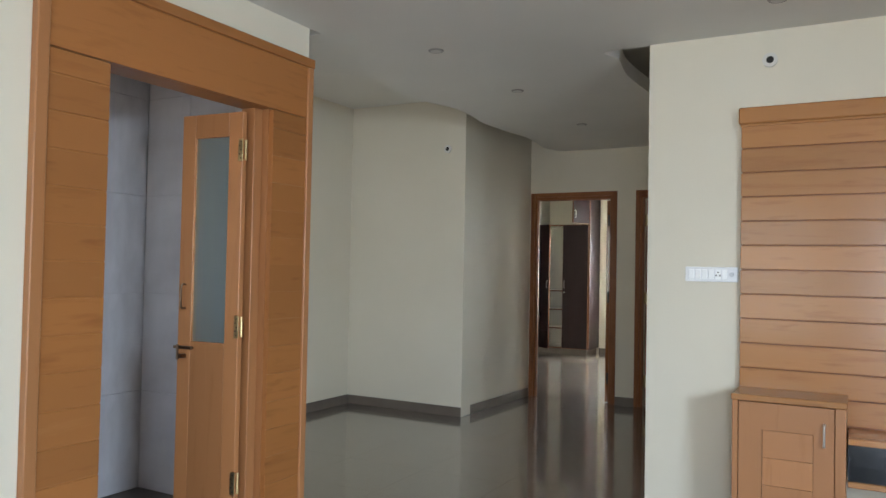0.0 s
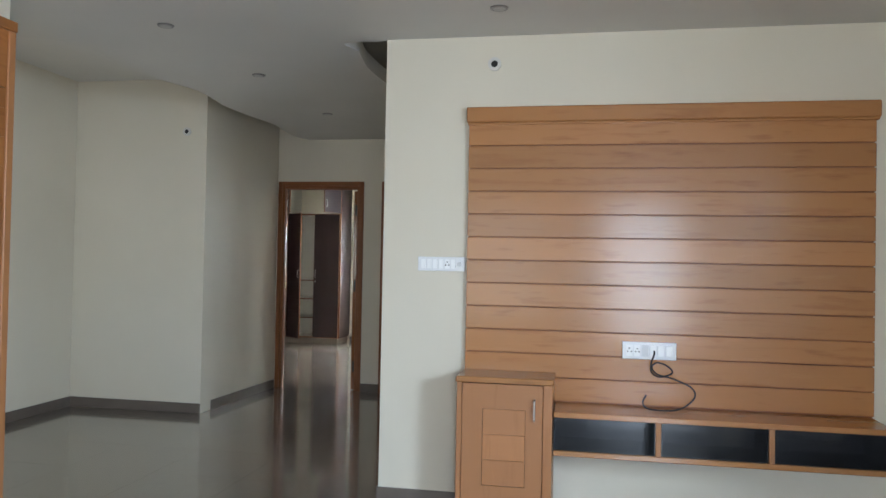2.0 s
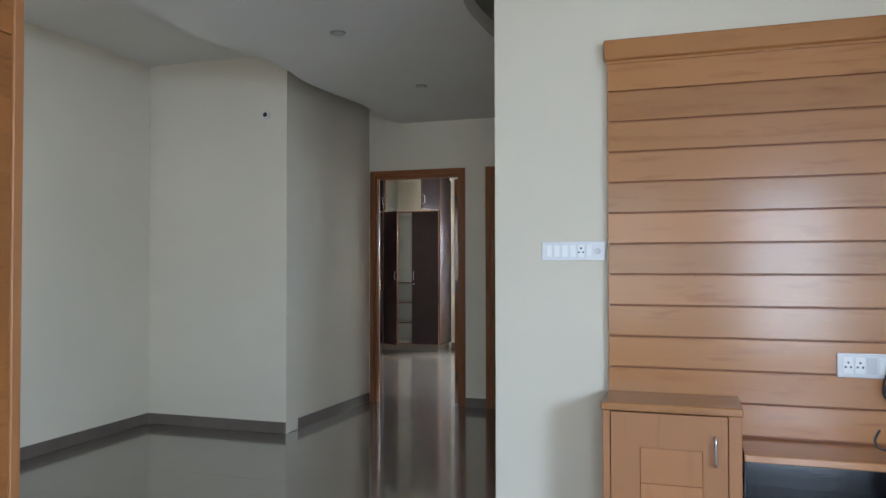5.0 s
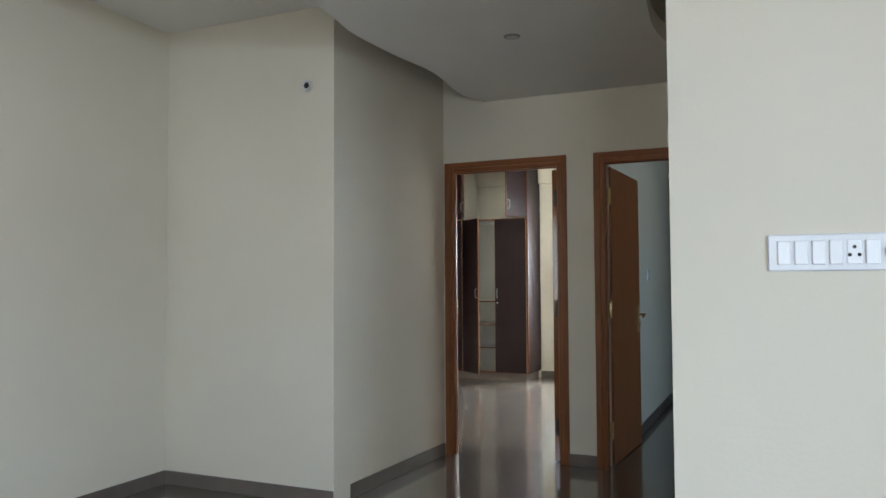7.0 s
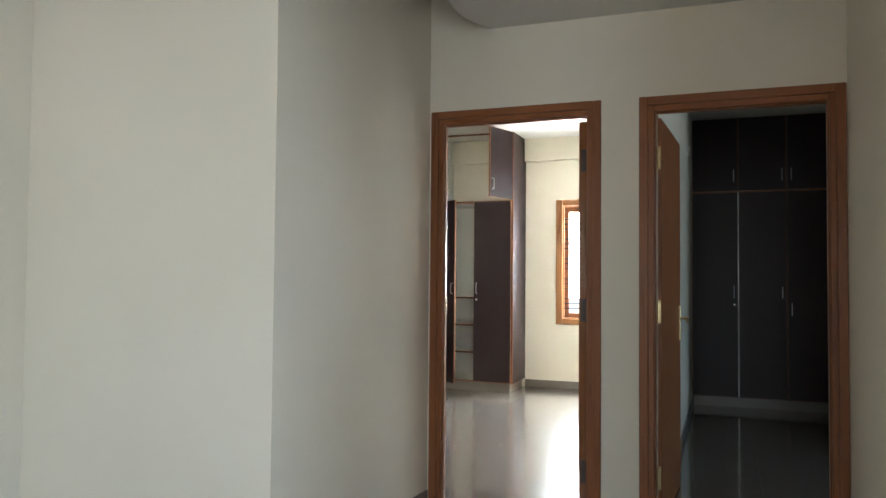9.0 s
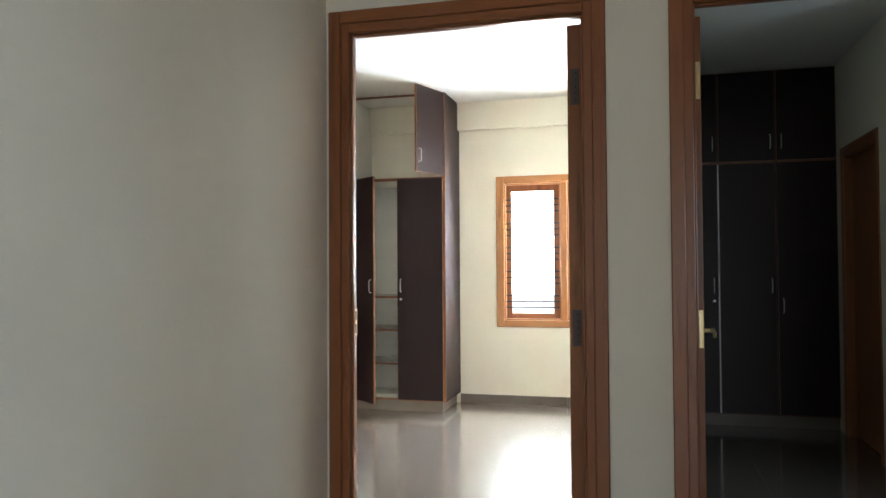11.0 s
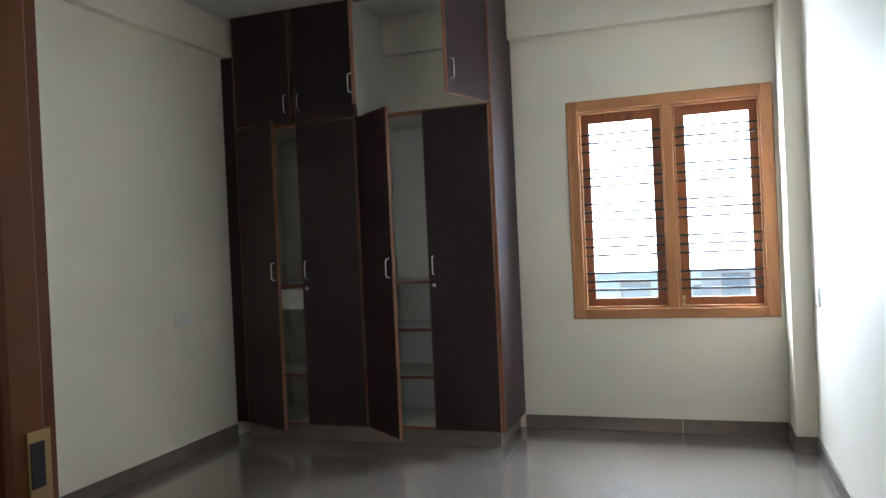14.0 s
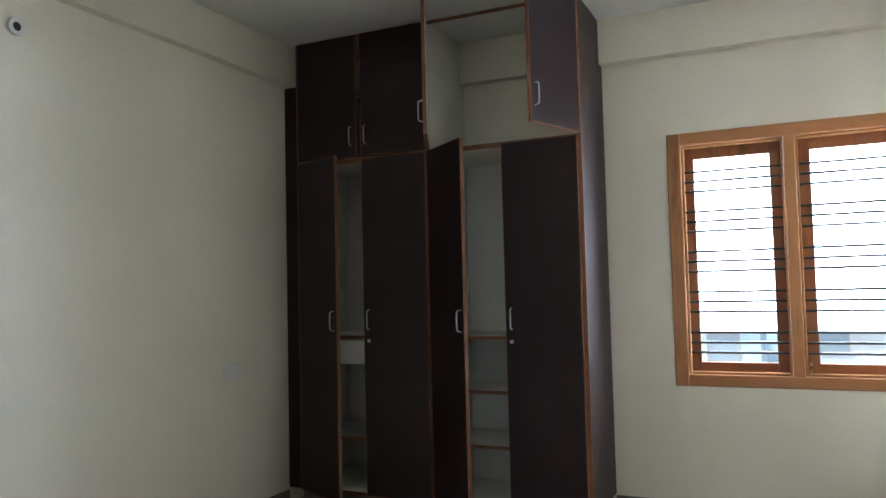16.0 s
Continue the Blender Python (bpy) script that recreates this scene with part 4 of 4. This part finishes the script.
switch = thing("switch_plate", "pale switch plate low on the bedroom wall", "switch")
part("plate", box(BED_L, BED_L + 0.009, 10.60, 10.76, 0.835, 0.920, bevel=0.003), CEIL, switch)
for i in range(3):
    part("rocker", box(BED_L + 0.0092, BED_L + 0.013, 10.612 + i * 0.047, 10.654 + i * 0.047, 0.85, 0.905, bevel=0.002), CEIL, switch)
switch = thing("switch_plate", "white switch plate beside the bedroom door", "switch")
part("plate", box(BED_R - 0.009, BED_R, 9.22, 9.44, 1.30, 1.40, bevel=0.003), PLASTIC, switch)
for i in range(4):
    part("rocker", box(BED_R - 0.013, BED_R - 0.0092, 9.235 + i * 0.049, 9.279 + i * 0.049, 1.318, 1.382, bevel=0.002), PLASTIC, switch)
switch = thing("switch_plate", "pale switch plate low on the wall", "switch")
part("plate", box(BED_R - 0.009, BED_R, 11.12, 11.22, 0.85, 0.95, bevel=0.003), PLASTIC, switch)
part("rocker", box(BED_R - 0.013, BED_R - 0.0092, 11.135, 11.205, 0.87, 0.93, bevel=0.002), PLASTIC, switch)

switch = thing("switch_plate", "small pale switch plate inside the small bedroom", "switch")
part("plate", box(BED_R + 0.12, BED_R + 0.129, 8.78, 8.90, 1.30, 1.40, bevel=0.003), PLASTIC, switch)
part("rocker", box(BED_R + 0.1292, BED_R + 0.133, 8.80, 8.88, 1.318, 1.382, bevel=0.002), PLASTIC, switch)

# ---- outside ----
GROUND = paint("dry_ground", (0.20, 0.19, 0.15), (0.28, 0.26, 0.21), 0.9)
# pale blue-green walls: the haze of distance is put into the colour
HOUSE_WALLS = [paint("hazed_plaster_%d" % i, a, c, 0.8) for i, (a, c) in enumerate([((0.56, 0.74, 0.80), (0.62, 0.80, 0.86)), ((0.70, 0.76, 0.78), (0.76, 0.82, 0.84)), ((0.60, 0.76, 0.75), (0.66, 0.82, 0.81))])]
ROOF = paint("roof_concrete", (0.40, 0.38, 0.35), (0.48, 0.46, 0.42), 0.9)
# panes and tanks lightened by the same painted haze
PANE_HAZED = material("hazed_window_glass", (0.36, 0.46, 0.52), 0.1)[0]
gm = bmesh.new()
bmesh.ops.create_grid(gm, x_segments=1, y_segments=1, size=2500, matrix=Matrix.Translation((0, 0, -6.5)))
structure("ground", gm, GROUND, "dry open ground beyond the window", "ground")


def house(x, y, w, d, top, mat, label):
    h = thing("house", label, "house", "houses outside the window", at=Matrix.Translation((x, y, -6.5)))
    hh = top + 6.5
    part("wall", box(-w / 2, w / 2, 0, d, 0, hh - 0.4), mat, h)
    part("roof", boxes([(-w / 2 - 0.4, w / 2 + 0.4, -0.4, d + 0.4, hh - 0.4, hh - 0.2), (-w / 2 - 0.4, w / 2 + 0.4, -0.4, -0.25, hh - 0.2, hh + 0.5), (-w / 2 - 0.4, -w / 2 - 0.25, -0.25, d + 0.4, hh - 0.2, hh + 0.5), (w / 2 + 0.25, w / 2 + 0.4, -0.25, d + 0.4, hh - 0.2, hh + 0.5)]), ROOF, h)
    part("water_tank", cyl(bmesh.new(), (w * 0.2, d * 0.5, hh - 0.2), (w * 0.2, d * 0.5, hh + 1.1), 0.6, 0.55, seg=20), PANE_HAZED, h)
    for k in range(3):
        z = 1.0 + k * 3.0
        if z + 1.4 > hh - 0.5:
            continue
        for i in range(3):
            cx = -w / 2 + w * (i + 0.5) / 3
            wi = part("window", boxes([(cx - 0.75, cx + 0.75, -0.06, -0.002, z, z + 0.08), (cx - 0.75, cx + 0.75, -0.06, -0.002, z + 1.3, z + 1.38), (cx - 0.75, cx - 0.67, -0.06, -0.002, z + 0.08, z + 1.3), (cx + 0.67, cx + 0.75, -0.06, -0.002, z + 0.08, z + 1.3)]), ROOF, h)
            part("pane", box(cx - 0.67, cx + 0.67, -0.03, -0.003, z + 0.08, z + 1.3), PANE_HAZED, wi)


for i, (x, y, w, d, top) in enumerate([(-9, 46, 10, 9, 0.8), (3, 52, 11, 9, 0.2), (-22, 58, 12, 10, 0.9), (14, 60, 12, 10, 1.1), (-36, 66, 13, 10, 0.6), (-15, 80, 13, 10, 1.6), (2, 88, 14, 10, 1.7)]):
    house(x, y, w, d, top, HOUSE_WALLS[i % 3], "flat-roofed house with a water tank, haze put into its pale colours, seen through the window")


# ---- wall tiles of the utility room ----
def tile_mesh(name, dx, dy, dz):
    bm = box(0, dx, 0, dy, 0, dz, bevel=0.0012)
    me = bpy.data.meshes.new(name)
    bm.to_mesh(me)
    bm.free()
    me.materials.append(UTILITY_TILE)
    return me


TILE_W, TILE_H, JOINT = 0.36, 0.59, 0.004
side_tile = tile_mesh("tile", 0.008, TILE_W - JOINT, TILE_H - JOINT)
end_tile = tile_mesh("tile", TILE_W - JOINT, 0.007, TILE_H - JOINT)
for row in range(5):
    for col in range(6):
        t = new("tile", side_tile)
        t.parent = utility_side
        t.matrix_world = Matrix.Translation((-3.668, 2.587 - (col + 1) * TILE_W, row * TILE_H + JOINT))
    for col in range(3):
        t = new("tile", end_tile)
        t.parent = utility_end
        t.matrix_world = Matrix.Translation((-3.656 + col * TILE_W, 2.591, row * TILE_H + JOINT))


# ---- floor tiles, each laid a hair out of level ----
def floor_tile_mesh(mat, w, d, tilt_x, tilt_y):
    bm = box(0, w, 0, d, -0.012, 0.0, bevel=0.0003)
    for v in bm.verts:
        if v.co.z > -0.006:
            v.co.z += (v.co.x - w / 2) * tilt_x + (v.co.y - d / 2) * tilt_y
    me = bpy.data.meshes.new("floor_tile")
    bm.to_mesh(me)
    bm.free()
    me.materials.append(mat)
    return me


rng = random.Random(7)
FLOOR_TILE, FLOOR_JOINT = 0.6, 0.0008
tile_sets = {}
for mat in (FLOOR, BED_FLOOR):
    tile_sets[mat.name] = [floor_tile_mesh(mat, FLOOR_TILE - FLOOR_JOINT, FLOOR_TILE - FLOOR_JOINT, rng.uniform(-0.0003, 0.0003), rng.uniform(-0.0003, 0.0003)) for k in range(9)]
# x0, x1, y0, y1 of the rooms, with their tile
ROOMS = [(-2.43, 2.07, -2.66, 3.67, FLOOR), (-4.31, -2.43, 2.70, 5.64, FLOOR), (-2.43, COR_X, 3.67, DOOR_Y + 0.1, FLOOR), (-3.03, -2.43, 5.64, DOOR_Y + 0.1, FLOOR), (BED_L, BED_R, DOOR_Y + 0.1, WIN_Y, BED_FLOOR), (BED_R + 0.12, 0.5, DOOR_Y + 0.1, WIN_Y, FLOOR)]
laid = set()
for x0, x1, y0, y1, mat in ROOMS:
    oy = 0.28
    i0, i1 = math.floor((x0 + 0.05) / FLOOR_TILE), math.floor((x1 - 0.05) / FLOOR_TILE)
    j0, j1 = math.floor((y0 + 0.02 - oy) / FLOOR_TILE), math.floor((y1 - 0.02 - oy) / FLOOR_TILE)
    for i in range(i0, i1 + 1):
        for j in range(j0, j1 + 1):
            if (i, j) in laid:
                continue
            laid.add((i, j))
            t = new("floor_tile", rng.choice(tile_sets[mat.name]))
            t.parent = floor_slab
            t.matrix_world = Matrix.Translation((i * FLOOR_TILE, oy + j * FLOOR_TILE, 0))
